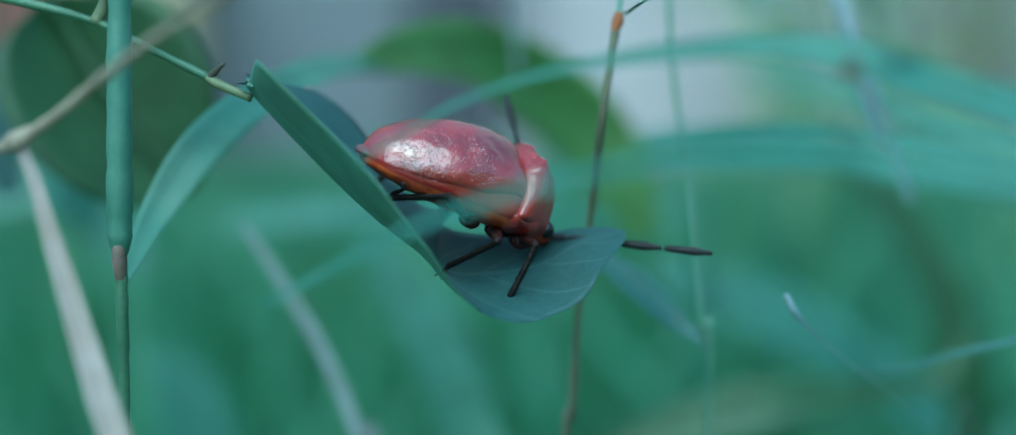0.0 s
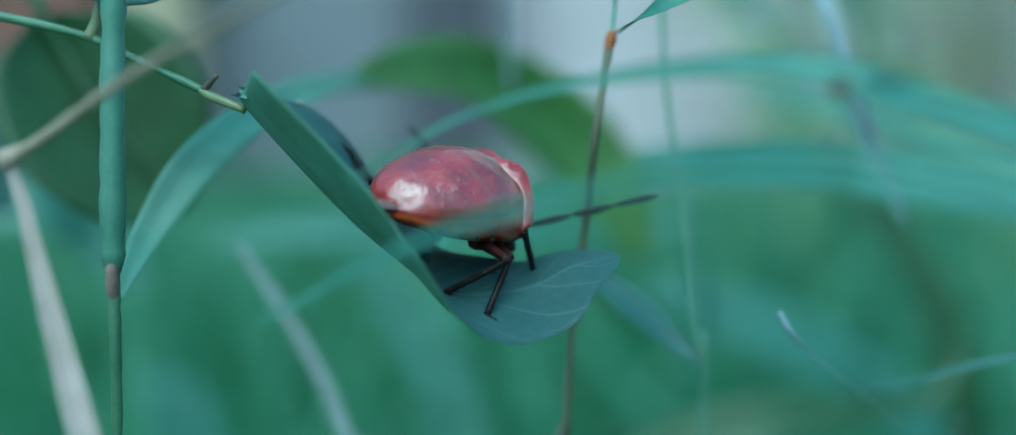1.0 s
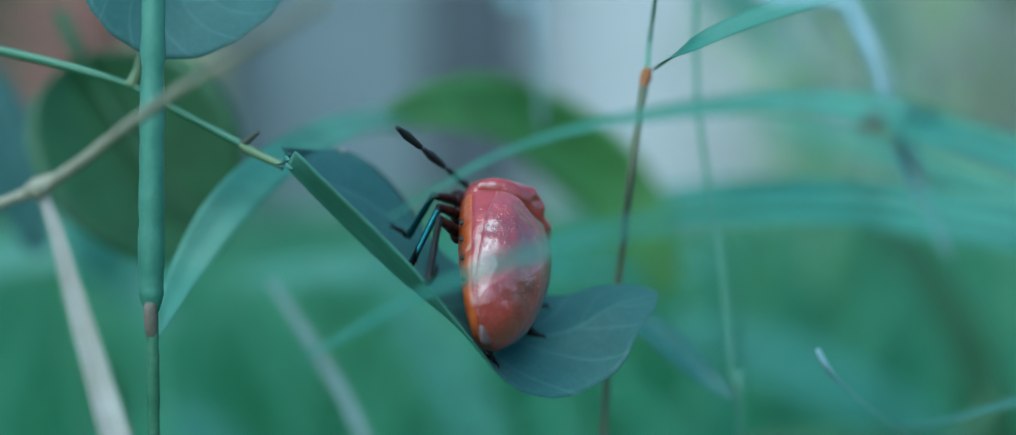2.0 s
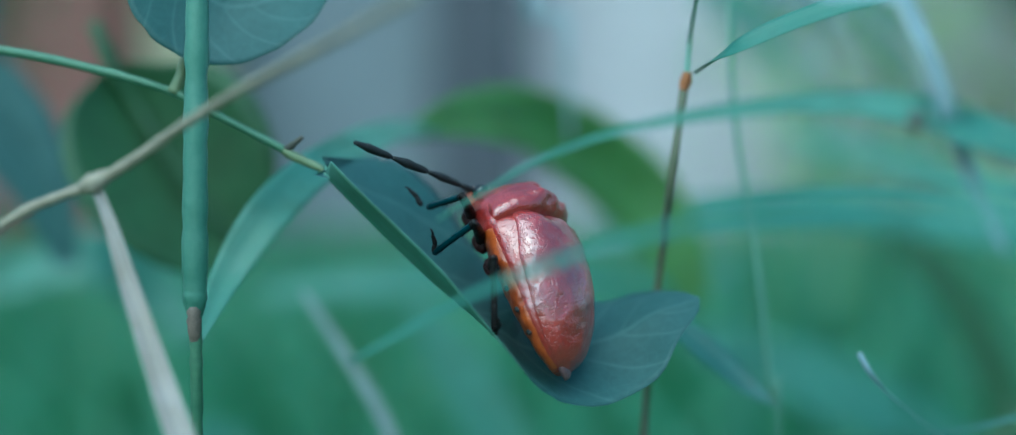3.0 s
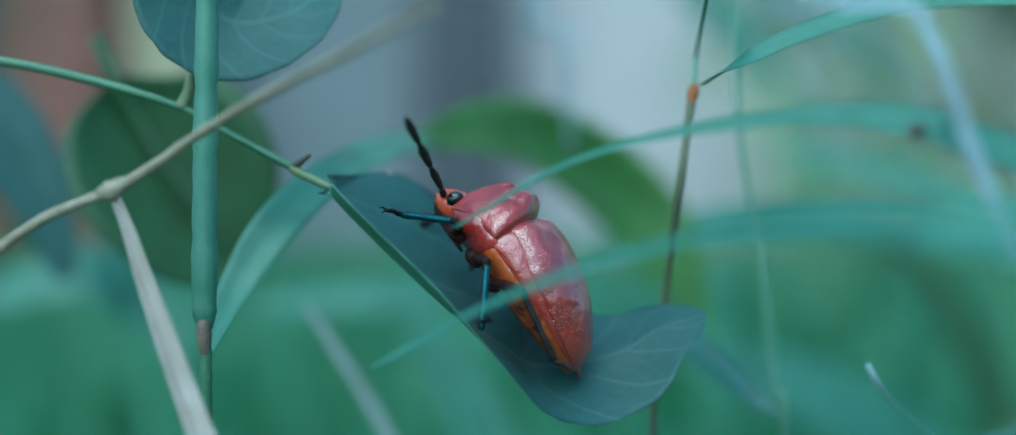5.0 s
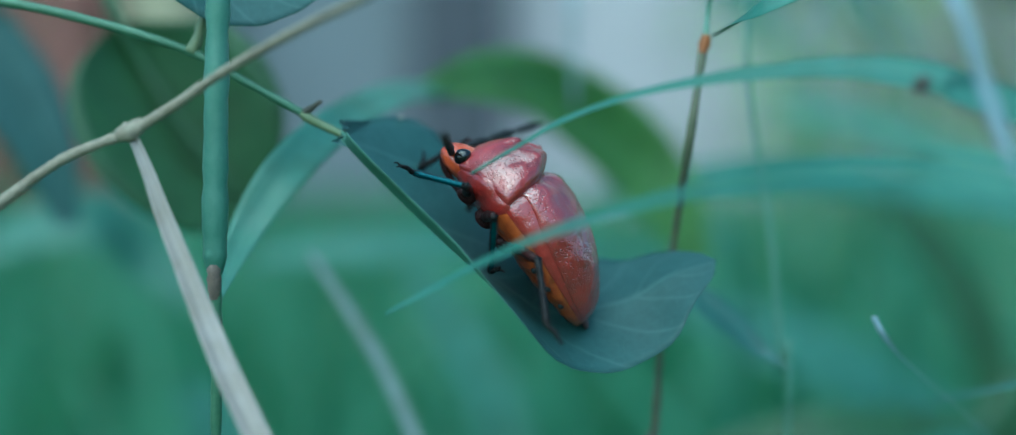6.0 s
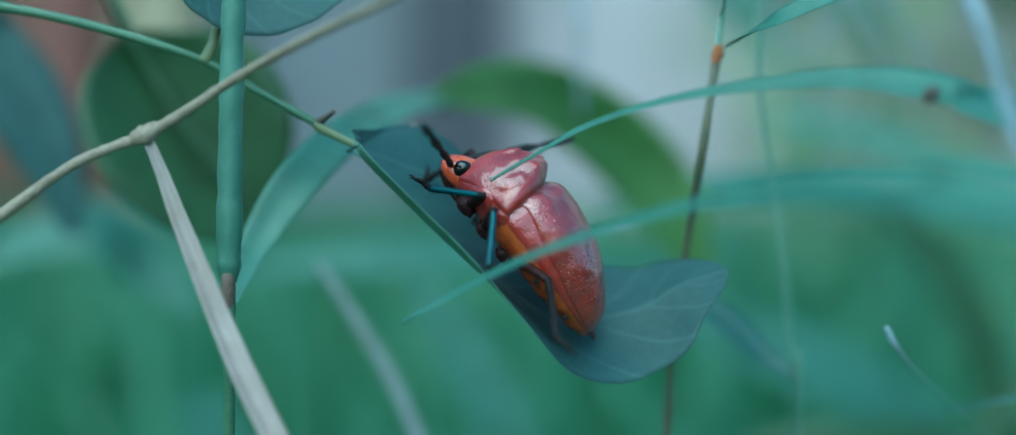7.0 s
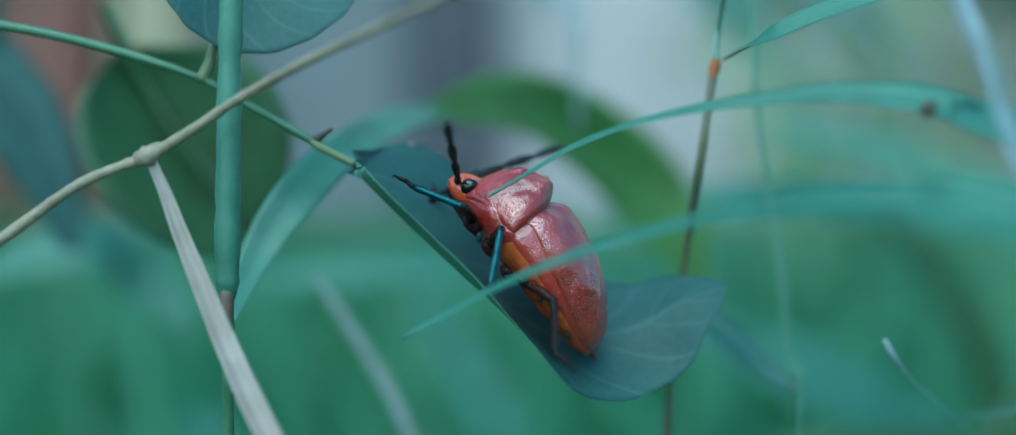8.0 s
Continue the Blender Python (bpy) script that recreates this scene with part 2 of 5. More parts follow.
def tube(points, radii, n=24, sides=10, seed=0):
    """Vertices, faces and uvs of a round stem along the points."""
    path = spline(points, n)
    rad = np.interp(np.linspace(0, 1, n + 1), np.linspace(0, 1, len(radii)), radii)
    rng = np.random.RandomState(seed)
    verts, uvs, faces = [], [], []
    ref = np.array([0.31, -0.8, 0.51])
    for k in range(n + 1):
        tan = unit(path[min(k + 1, n)] - path[max(k - 1, 0)])
        a = unit(np.cross(tan, ref))
        b = np.cross(tan, a)
        r = rad[k] * (1 + 0.06 * rng.randn())
        for j in range(sides):
            th = 2 * math.pi * j / sides
            verts.append(path[k] + r * (math.cos(th) * a + math.sin(th) * b))
            uvs.append((k / n, j / sides))
    for k in range(n):
        for j in range(sides):
            q = (j + 1) % sides
            faces.append((k * sides + j, k * sides + q, (k + 1) * sides + q, (k + 1) * sides + j))
    faces.append(tuple(range(sides))[::-1])
    faces.append(tuple(n * sides + j for j in range(sides)))
    return verts, faces, uvs


def ribbon(points, widths, face, n=36, fold=0.25, thick=0.00018, twist=(0, 0), across=6):
    """A grass blade along the points: V-folded strip with two skins. face: the way its upper side looks."""
    path = spline(points, n)
    wid = spline([(w, 0, 0) for w in widths], n)[:, 0].clip(0.00008)
    verts, uvs, faces = [], [], []
    m = across + 1
    for k in range(n + 1):
        f = k / n
        tan = unit(path[min(k + 1, n)] - path[max(k - 1, 0)])
        side = unit(np.cross(tan, np.array(face, dtype=float)))
        nor = np.cross(side, tan)
        th = radians(twist[0] + (twist[1] - twist[0]) * f)
        side, nor = math.cos(th) * side + math.sin(th) * nor, math.cos(th) * nor - math.sin(th) * side
        for layer in (0, 1):
            for j in range(m):
                v = 2 * j / across - 1
                lift = fold * abs(v) * wid[k] / 2 - 0.12 * fold * wid[k] * (1 - v * v)
                verts.append(path[k] + side * v * wid[k] / 2 + nor * (lift - layer * thick * (1.15 - abs(v))))
                uvs.append((f, (v + 1) / 2))
    row = 2 * m
    for k in range(n):
        o, q = k * row, (k + 1) * row
        for j in range(across):
            faces.append((o + j, o + j + 1, q + j + 1, q + j))
            faces.append((o + m + j, q + m + j, q + m + j + 1, o + m + j + 1))
        faces.append((o, q, q + m, o + m))
        faces.append((o + across, o + m + across, q + m + across, q + across))
    return verts, faces, uvs


def rooted(points, sizes, away=(0.0, 0.0)):
    """Lead the last point on and down into the ground."""
    pts = [Vector(p) for p in points]
    last = pts[-1]
    step = (last - pts[-2]) * 0.5
    foot = last + step + Vector((away[0], away[1], 0))
    pts += [last + step, Vector((foot.x, foot.y, max((last + step).z * 0.5, 0.01))), Vector((foot.x + away[0] * 0.3, foot.y + away[1] * 0.3, -0.006))]
    return pts, tuple(sizes) + (sizes[-1],) * 3


def stem_thing(name, points, radii, mat, label, category="stem", group="", n=24, seed=0, away=None):
    if away is not None:
        points, radii = rooted(points, radii, away)
        n += 16
    root = link(name, None, None, points[0])
    base = Vector(points[0])
    v, f, u = tube([Vector(p) - base for p in points], radii, n, 10, seed)
    link("stalk", mesh_of("stalk", v, f, mat, u), root)
    return tagged(root, label, category, group)


def blade_thing(name, points, widths, face, mat, label, category="grass blade", group="", away=None, **kw):
    if away is not None:
        points, widths = rooted(points, widths, away)
        kw["n"] = kw.get("n", 36) + 16
    root = link(name, None, None, points[0])
    base = Vector(points[0])
    v, f, u = ribbon([Vector(p) - base for p in points], widths, face, **kw)
    link("blade", mesh_of("blade", v, f, mat, u), root)
    back = unit(np.array(face, dtype=float)) * -0.0002
    v, f, u = tube([np.array(Vector(p) - base) + back for p in points], [0.00008 + 0.05 * w for w in widths], kw.get("n", 36), 7)
    link("midrib", mesh_of("midrib", v, f, mat, u), root)
    return tagged(root, label, category, group)


def loft(sections, n=40, sides=36, power=2.3, rim=None):
    """A closed body through sections (x, half width, top, bottom), in mm along x. rim: where the widest line lies, 0 bottom to 1 top."""
    s = spline([(a[0], a[1], a[2]) for a in sections], n)
    b = spline([(a[3], 0, 0) for a in sections], n)[:, 0]
    verts, faces = [], []
    for k in range(n + 1):
        x, w, top = s[k]
        part = 0.5 if rim is None else rim
        cz = b[k] + (top - b[k]) * part
        hu, hd = max(top - cz, 0.02), max(cz - b[k], 0.02)
        w = max(w, 0.02)
        for j in range(sides):
            th = 2 * math.pi * j / sides
            c, d = math.cos(th), math.sin(th)
            verts.append((x, w * math.copysign(abs(c) ** (2 / power), c), cz + (hu if d > 0 else hd) * math.copysign(abs(d) ** (2 / power), d)))
    for k in range(n):
        for j in range(sides):
            q = (j + 1) % sides
            faces.append((k * sides + j, (k + 1) * sides + j, (k + 1) * sides + q, k * sides + q))
    faces.append(tuple(range(sides)))
    faces.append(tuple(n * sides + j for j in range(sides))[::-1])
    return np.array(verts), faces


# ---- ground and far surroundings ----
def ground_sheet():
    n, verts, faces = 60, [], []
    for i in range(n + 1):
        for j in range(n + 1):
            x, y = ((2 * i / n - 1) ** 3) * 400, ((2 * j / n - 1) ** 3) * 400
            z = 0.02 * noise.noise(Vector((x * 2, y * 2, 0))) * min(1.0, math.hypot(x, y))
            verts.append((x, y, z))
    for i in range(n):
        for j in range(n):
            a = i * (n + 1) + j
            faces.append((a, a + n + 1, a + n + 2, a + 1))
    ob = link("ground", mesh_of("ground", verts, faces, MAT_SOIL))
    tagged(ob, "dark mossy garden soil under rough grass", "ground", kind="structure")


def box_mesh(name, x0, x1, y0, y1, z0, z1, mat, bevel=0.01):
    bm = bmesh.new()
    bmesh.ops.create_cube(bm, size=1.0)
    for v in bm.verts:
        v.co = Vector((x0 if v.co.x < 0 else x1, y0 if v.co.y < 0 else y1, z0 if v.co.z < 0 else z1))
    bmesh.ops.bevel(bm, geom=list(bm.edges), offset=bevel, segments=2, affect="EDGES")
    me = bpy.data.meshes.new(name)
    bm.to_mesh(me)
    bm.free()
    me.materials.append(mat)
    return me


def far_side():
    wall = link("wall_far", box_mesh("wall_far", -3.2, -0.085, 2.6, 2.8, -0.05, 2.4, MAT_RENDER))
    tagged(wall, "grey rendered garden wall far behind the grass", "wall", kind="structure")
    white = link("wall_white", box_mesh("wall_white", -0.08, 3.4, 2.64, 2.84, -0.05, 2.4, MAT_WHITE))
    tagged(white, "white rendered wall far behind the grass", "wall", kind="structure")
    post = link("fence_post", box_mesh("fence_post", -0.175, -0.005, 2.48, 2.595, -0.05, 2.2, MAT_POST, 0.015))
    tagged(post, "dark weathered timber post before the wall", "post")
    beige = link("timber_post", box_mesh("timber_post", -0.68, -0.55, 2.45, 2.595, -0.05, 2.2, MAT_BEIGE, 0.015))
    tagged(beige, "pale beige timber post before the wall", "post")
    pier = tagged(link("brick_pier", None, None, (-0.82, 2.5, 0)), "terracotta brick pier before the grey wall", "pier")
    link("shaft", box_mesh("shaft", -0.13, 0.12, -0.1, 0.095, -0.05, 1.6, MAT_BRICK, 0.02), pier)
    link("cap", box_mesh("cap", -0.17, 0.16, -0.14, 0.095, 1.6, 1.68, MAT_RENDER, 0.02), pier)


ground_sheet()
far_side()


def meadow(name, mat, label, count, seed, near, far, height, spread, width, bound, wide=0):
    """Rough grass: many bent blades, each a folded strip of its own."""
    rng = np.random.RandomState(seed)
    verts, faces, uvs = [], [], []
    for i in range(count + wide):
        y = near + (far - near) * rng.rand() ** 0.8
        x = (rng.rand() * 2 - 1) * (spread + 0.42 * y)
        h = height[0] + (height[1] - height[0]) * rng.rand()
        if i >= count:
            # thinner and lower towards the sides
            y = rng.uniform(near - 0.7, far)
            x = (1 if rng.rand() < 0.5 else -1) * (spread + 0.42 * max(y, near) + abs(rng.randn()) * 0.9)
            h *= 0.9 / (1 + 0.25 * x * x)
            if y < near and abs(x) < 0.45:
                continue
        h = min(h, bound(x, y))
        if h < 0.02:
            continue
        lean = rng.randn(2) * 0.35 * h
        w = width * (0.5 + rng.rand())
        th = rng.rand() * math.pi
        sx, sy = math.cos(th) * w / 2, math.sin(th) * w / 2
        o = len(verts)
        steps = 5
        for k in range(steps + 1):
            f = k / steps
            px, py, pz = x + lean[0] * f * f, y + lean[1] * f * f, h * (f - 0.22 * f * f) / 0.78
            taper = (1 - f) ** 0.6
            verts += [(px - sx * taper, py - sy * taper, pz), (px + sy * 0.15, py - sx * 0.15, pz), (px + sx * taper, py + sy * taper, pz)]
            uvs += [(f, 0), (f, 0.5), (f, 1)]
        for k in range(steps):
            a = o + 3 * k
            faces += [(a, a + 1, a + 4, a + 3), (a + 1, a + 2, a + 5, a + 4)]
    ob = link(name, mesh_of(name, verts, faces, mat, uvs))
    tagged(ob, label, "grass", kind="stuff")


def below_sight(x, y):
    return 0.235 - 0.02 * y


meadow("meadow_grass", MAT_MEADOW, "dense blurred green meadow grass", 7000, 3, 0.34, 2.4, (0.05, 0.24), 0.12, 0.010, below_sight, wide=9000)


def meadow_round():
    """Short grass on all sides of the viewer."""
    rng = np.random.RandomState(9)
    verts, faces, uvs = [], [], []
    for i in range(9000):
        x, y = rng.uniform(-3.0, 3.0), rng.uniform(-3.2, 2.4)
        if y > 0.3 and abs(x) < 0.12 + 0.40 * y:
            continue
        h, w, th = 0.05 + 0.11 * rng.rand(), 0.006 + 0.006 * rng.rand(), rng.rand() * math.pi
        lean = rng.randn(2) * 0.4 * h
        sx, sy = math.cos(th) * w / 2, math.sin(th) * w / 2
        o = len(verts)
        for f, k in ((0, 1), (0.5, 0.85), (0.85, 0.45), (1.0, 0.06)):
            px, py, pz = x + lean[0] * f * f, y + lean[1] * f * f, h * f - 0.004
            verts += [(px - sx * k, py - sy * k, pz), (px + sx * k, py + sy * k, pz)]
            uvs += [(f, 0), (f, 1)]
        faces += [(o + 2 * q, o + 2 * q + 1, o + 2 * q + 3, o + 2 * q + 2) for q in range(3)]
    ob = link("meadow_grass_short", mesh_of("meadow_grass_short", verts, faces, MAT_MEADOW, uvs))
    tagged(ob, "short rough green grass on the garden ground", "grass", kind="stuff")


meadow_round()
meadow("meadow_grass_light", MAT_MEADOW_LIGHT, "paler meadow grass in soft focus", 900, 5, 0.8, 2.4, (0.05, 0.22), 0.12, 0.012, below_sight)


def hedge():
    """A loose shrub to the side, of many small leaves, with gaps."""
    rng = np.random.RandomState(11)
    for name, cx, cy, w, low, hgt, count, mat, label in (
            ("shrub", 0.74, 2.25, 0.42, 0.0, 0.95, 1250, MAT_SHRUB, "loose pale green shrub with gaps before the white wall"),
            ("shrub", 0.78, 1.9, 0.14, 0.46, 1.0, 620, MAT_DARKLEAF, "dark green shrub, bare below, before the pale one"),
            ("shrub", -0.74, 1.75, 0.15, 0.0, 0.8, 420, MAT_DARKLEAF, "dense dark green shrub beside the brick pier")):
        verts, faces, uvs = [], [], []
        for i in range(count):
            c = np.array([cx + w * (2 * rng.rand() - 1) * (0.8 + 0.4 * rng.rand()), cy + 0.12 * rng.randn(), low + (hgt - low) * rng.rand()])
            d = unit(rng.randn(3) + np.array([0, 0, 0.4]))
            s = unit(np.cross(d, rng.randn(3)))
            length, half = 0.03 + 0.04 * rng.rand(), 0.010 + 0.012 * rng.rand()
            o = len(verts)
            verts += [c, c + d * length * 0.5 + s * half, c + d * length, c + d * length * 0.5 - s * half, c + d * length * 0.5 + np.cross(d, s) * half * 0.3]
            uvs += [(0, .5), (.5, 1), (1, .5), (.5, 0), (.5, .5)]
            faces += [(o, o + 1, o + 4), (o + 1, o + 2, o + 4), (o + 2, o + 3, o + 4), (o + 3, o, o + 4)]
        crown = mesh_of("crown", verts, faces, mat, uvs)
        root = tagged(link(name, None, None, (cx, cy, 0)), label, "shrub")
        link("crown", crown, root, (-cx, -cy, 0))
        for k in range(5):
            a = rng.rand() * 6.28
            v, f, u = tube([(0, 0, -0.02), (0.06 * math.cos(a), 0.05 * math.sin(a), hgt * 0.45), (0.22 * math.cos(a), 0.1 * math.sin(a), hgt * 0.95)], (0.010, 0.007, 0.003), 10, 7, k)
            link("branch", mesh_of("branch", v, f, MAT_TWIG, u), root)


hedge()


def reflection_tree():
    """A broad unseen tree added behind the viewer; its crown, with gaps of sky, mirrors in the bug's back."""
    rng = np.random.RandomState(21)
    root = tagged(link("tree", None, None, (-1.9, -2.6, 0)), "spreading garden tree with a loose leafy crown", "tree")
    v, f, u = tube([(0, 0, -0.1), (0.05, 0, 0.8), (0.15, 0.1, 1.8), (0.3, 0.2, 2.6)], (0.16, 0.12, 0.10, 0.07), 20, 12, 3)
    link("trunk", mesh_of("trunk", v, f, MAT_TWIG, u), root)
    tips = []
    for k in range(9):
        a = k * 0.72 + rng.rand() * 0.5
        reach = 1.0 + 1.4 * rng.rand()
        end = np.array([0.3 + reach * math.cos(a), 0.2 + reach * math.sin(a), 2.3 + 0.9 * rng.rand()])
        mid = np.array([0.25, 0.15, 2.0]) * 0.5 + end * 0.5 + np.array([0, 0, 0.25])
        v, f, u = tube([(0.15, 0.1, 1.7 + 0.05 * k), mid, end], (0.06, 0.035, 0.012), 12, 8, k)
        link("branch", mesh_of("branch", v, f, MAT_TWIG, u), root)
        tips += [end, mid, 0.5 * (end + mid)]
    verts, faces, uvs = [], [], []
    for i in range(620):
        c = tips[rng.randint(len(tips))] + rng.randn(3) * np.array([0.34, 0.34, 0.16])
        d = unit(rng.randn(3) * np.array([1, 1, 0.4]))
        s = unit(np.cross(d, rng.randn(3) * 0.4 + np.array([0, 0, 1.0])))
        length, half = 0.10 + 0.10 * rng.rand(), 0.035 + 0.03 * rng.rand()
        o = len(verts)
        verts += [c, c + d * length * 0.45 + s * half, c + d * length, c + d * length * 0.45 - s * half, c + d * length * 0.5 + np.array([0, 0, -0.01])]
        uvs += [(0, .5), (.5, 1), (1, .5), (.5, 0), (.5, .5)]
        faces += [(o, o + 1, o + 4), (o + 1, o + 2, o + 4), (o + 2, o + 3, o + 4), (o + 3, o, o + 4)]
    link("crown", mesh_of("crown", verts, faces, MAT_DARKLEAF, uvs), root)


reflection_tree()

# ---- grass round the leaf ----
TOWARD = (0.0, -1.0, 0.25)
FRONT = blade_thing("grass_plant", [(-0.01829, 0.11950, 0.24317), (-0.01759, 0.11900, 0.24362), (-0.01421, 0.11750, 0.24550), (-0.01092, 0.11500, 0.24748), (-0.00677, 0.11100, 0.24970), (-0.00238, 0.10750, 0.25156), (0.00302, 0.10300, 0.25340), (0.00829, 0.09800, 0.25475), (0.01339, 0.09300, 0.25560), (0.01776, 0.08900, 0.25582), (0.02245, 0.08500, 0.25515), (0.09500, 0.07600, 0.24600), (0.13500, 0.07000, 0.21500)],
                    (0.0002, 0.0004, 0.0007, 0.0009, 0.0010, 0.0011, 0.0013, 0.0015, 0.0016, 0.0017, 0.0017, 0.0017, 0.0017), (0.1, -0.75, 0.65), MAT_GRASS, "teal-green grass blade lying across before the bug", away=(0.04, 0.0), fold=0.2)
SPOTTED = blade_thing("grass_plant", [(-0.01125, 0.12050, 0.25514), (-0.00720, 0.11950, 0.25750), (-0.00343, 0.11800, 0.25964), (0.00177, 0.11550, 0.26149), (0.00680, 0.11350, 0.26254), (0.01176, 0.11200, 0.26317), (0.01646, 0.11000, 0.26339), (0.02114, 0.10850, 0.26303), (0.02569, 0.10700, 0.26178), (0.03092, 0.10500, 0.25964), (0.09500, 0.10000, 0.24000), (0.14500, 0.09600, 0.20000)],
                      (0.0002, 0.0004, 0.0006, 0.0007, 0.0011, 0.0017, 0.0023, 0.0030, 0.0034, 0.0036, 0.0036, 0.0034), (0.1, -0.8, 0.6), MAT_GRASS, "arching teal grass blade with a small dark spot", away=(0.04, 0.01), fold=0.1)

v, f, u = tube([Vector(p) - Vector((-0.01125, 0.12050, 0.25514)) for p in ((0.02196, 0.10650, 0.26155), (0.02235, 0.10650, 0.26200), (0.02284, 0.10650, 0.26249))], (0.0003, 0.0006, 0.0004), 10)
link("speck", mesh_of("speck", v, f, MAT_THORN, u), SPOTTED, None, "small dark speck")


def arching_grass():
    """One plant: an upright stem and a long blade that arches away behind."""
    base = Vector((-0.03534, 0.12558, 0.24197))
    root = tagged(link("grass_plant", None, None, base), "upright green grass with a long arching blade", "grass")
    v, f, u = tube([Vector(p) - base for p in ((-0.03313, 0.12250, 0.29406), (-0.03359, 0.12257, 0.27408), (-0.03393, 0.12251, 0.26227), (-0.03416, 0.12254, 0.25206), (-0.03424, 0.12262, 0.24760), (-0.03428, 0.12270, 0.24600))], (0.0009, 0.0010, 0.0011, 0.00112, 0.00108, 0.0007), 36, 10, 1)
    link("sheath", mesh_of("sheath", v, f, MAT_STEM_LIGHT, u), root)
    v, f, u = tube([Vector(p) - base for p in ((-0.03424, 0.12262, 0.24690), (-0.03430, 0.12290, 0.24000), (-0.03470, 0.12420, 0.23000), (-0.03560, 0.12560, 0.21500), (-0.045, 0.130, 0.12), (-0.047, 0.132, -0.006))], (0.0006, 0.00055, 0.0005, 0.0005, 0.0006, 0.0007), 40, 10, 1)
    link("stalk", mesh_of("stalk", v, f, MAT_STALK, u), root, None, "thin lower stem")
    v, f, u = tube([Vector(p) - base for p in ((-0.03420, 0.12235, 0.24770), (-0.03425, 0.12215, 0.24640), (-0.03428, 0.12235, 0.24480), (-0.03430, 0.12275, 0.24300))], (0.0003, 0.00062, 0.0006, 0.0003), 12, 10, 1)
    link("node", mesh_of("node", v, f, MAT_WITHERED, u), root, None, "brown withered joint")
    v, f, u = ribbon([Vector(p) - base for p in ((-0.03513, 0.12663, 0.24314), (-0.03352, 0.13391, 0.24907), (-0.02992, 0.13716, 0.25493), (-0.02544, 0.14637, 0.25986), (-0.02050, 0.16552, 0.26324), (-0.01426, 0.20060, 0.26494))],
                     (0.0010, 0.0034, 0.0046, 0.0044, 0.0042, 0.0040), (0.1, -0.9, 0.45), n=40, fold=0.2)
    link("blade", mesh_of("blade", v, f, MAT_GRASS_PALE, u), root)
    v, f, u = ribbon([Vector(p) - base for p in ((-0.02029, 0.17553, 0.26318), (-0.01320, 0.19060, 0.26546), (-0.00484, 0.20555, 0.26516), (0.00444, 0.21528, 0.26058), (0.01247, 0.21993, 0.25404), (0.01811, 0.21951, 0.24590), (0.02120, 0.21911, 0.23775))],
                     (0.0016, 0.0075, 0.0115, 0.0135, 0.0130, 0.0095, 0.0050), (0.15, -0.95, 0.3), n=40, fold=0.25)
    link("blade", mesh_of("blade", v, f, MAT_GRASS_MID, u), root, None, "broad green blade lit from behind")


arching_grass()
blade_thing("dry_straw", [(-0.03312, 0.17395, 0.24383), (-0.02955, 0.17368, 0.23859), (-0.02499, 0.17331, 0.23134), (-0.02174, 0.17299, 0.22489), (-0.01791, 0.17251, 0.21520)], (0.0007, 0.0012, 0.0015, 0.0016, 0.0016), TOWARD, MAT_STRAW, "bleached dry straw in soft focus", "straw", away=(0.01, 0.01), fold=0.4)


def jointed_stem():
    base = Vector((0.00633, 0.13953, 0.22556))
    root = tagged(new("grass_plant"), "thin brown jointed grass with rust node and side blade", "grass")
    root.location = base
    for name, pts, rad, mat, label in (
            ("stalk", ((0.004, 0.150, -0.006), (0.004, 0.147, 0.11), (0.00562, 0.14075, 0.21655), (0.00651, 0.14070, 0.22743), (0.00719, 0.14063, 0.23817), (0.00832, 0.13950, 0.24819), (0.00908, 0.13434, 0.25799), (0.01045, 0.13513, 0.26704)), (0.0009, 0.0007, 0.0005, 0.00045, 0.0004, 0.0004, 0.00044, 0.0004), MAT_STEM, ""),
            ("node", ((0.01025, 0.13485, 0.26616), (0.01050, 0.13493, 0.26703), (0.01068, 0.13500, 0.26789)), (0.0004, 0.0006, 0.0004), MAT_NODE, "rust-coloured joint"),
            ("upper_stalk", ((0.01058, 0.13515, 0.26728), (0.01111, 0.13603, 0.27167), (0.01108, 0.12693, 0.27662)), (0.0003, 0.0002, 0.0002), MAT_STEM_PALE, "")):
        v, f, u = tube([Vector(p) - base for p in pts], rad, 48, 10, 7)
        link(name, mesh_of(name, v, f, mat, u), root, None, label)
    v, f, u = ribbon([Vector(p) - base for p in ((0.01126, 0.13438, 0.26788), (0.01283, 0.12341, 0.26885), (0.01762, 0.12150, 0.27101), (0.02334, 0.11958, 0.27274), (0.02938, 0.11765, 0.27348), (0.03852, 0.11471, 0.27293))],
                     (0.0007, 0.0014, 0.0019, 0.0020, 0.0018, 0.0008), (-0.2, -0.8, 0.5), n=36, fold=0.12)
    link("blade", mesh_of("blade", v, f, MAT_GRASS, u), root)


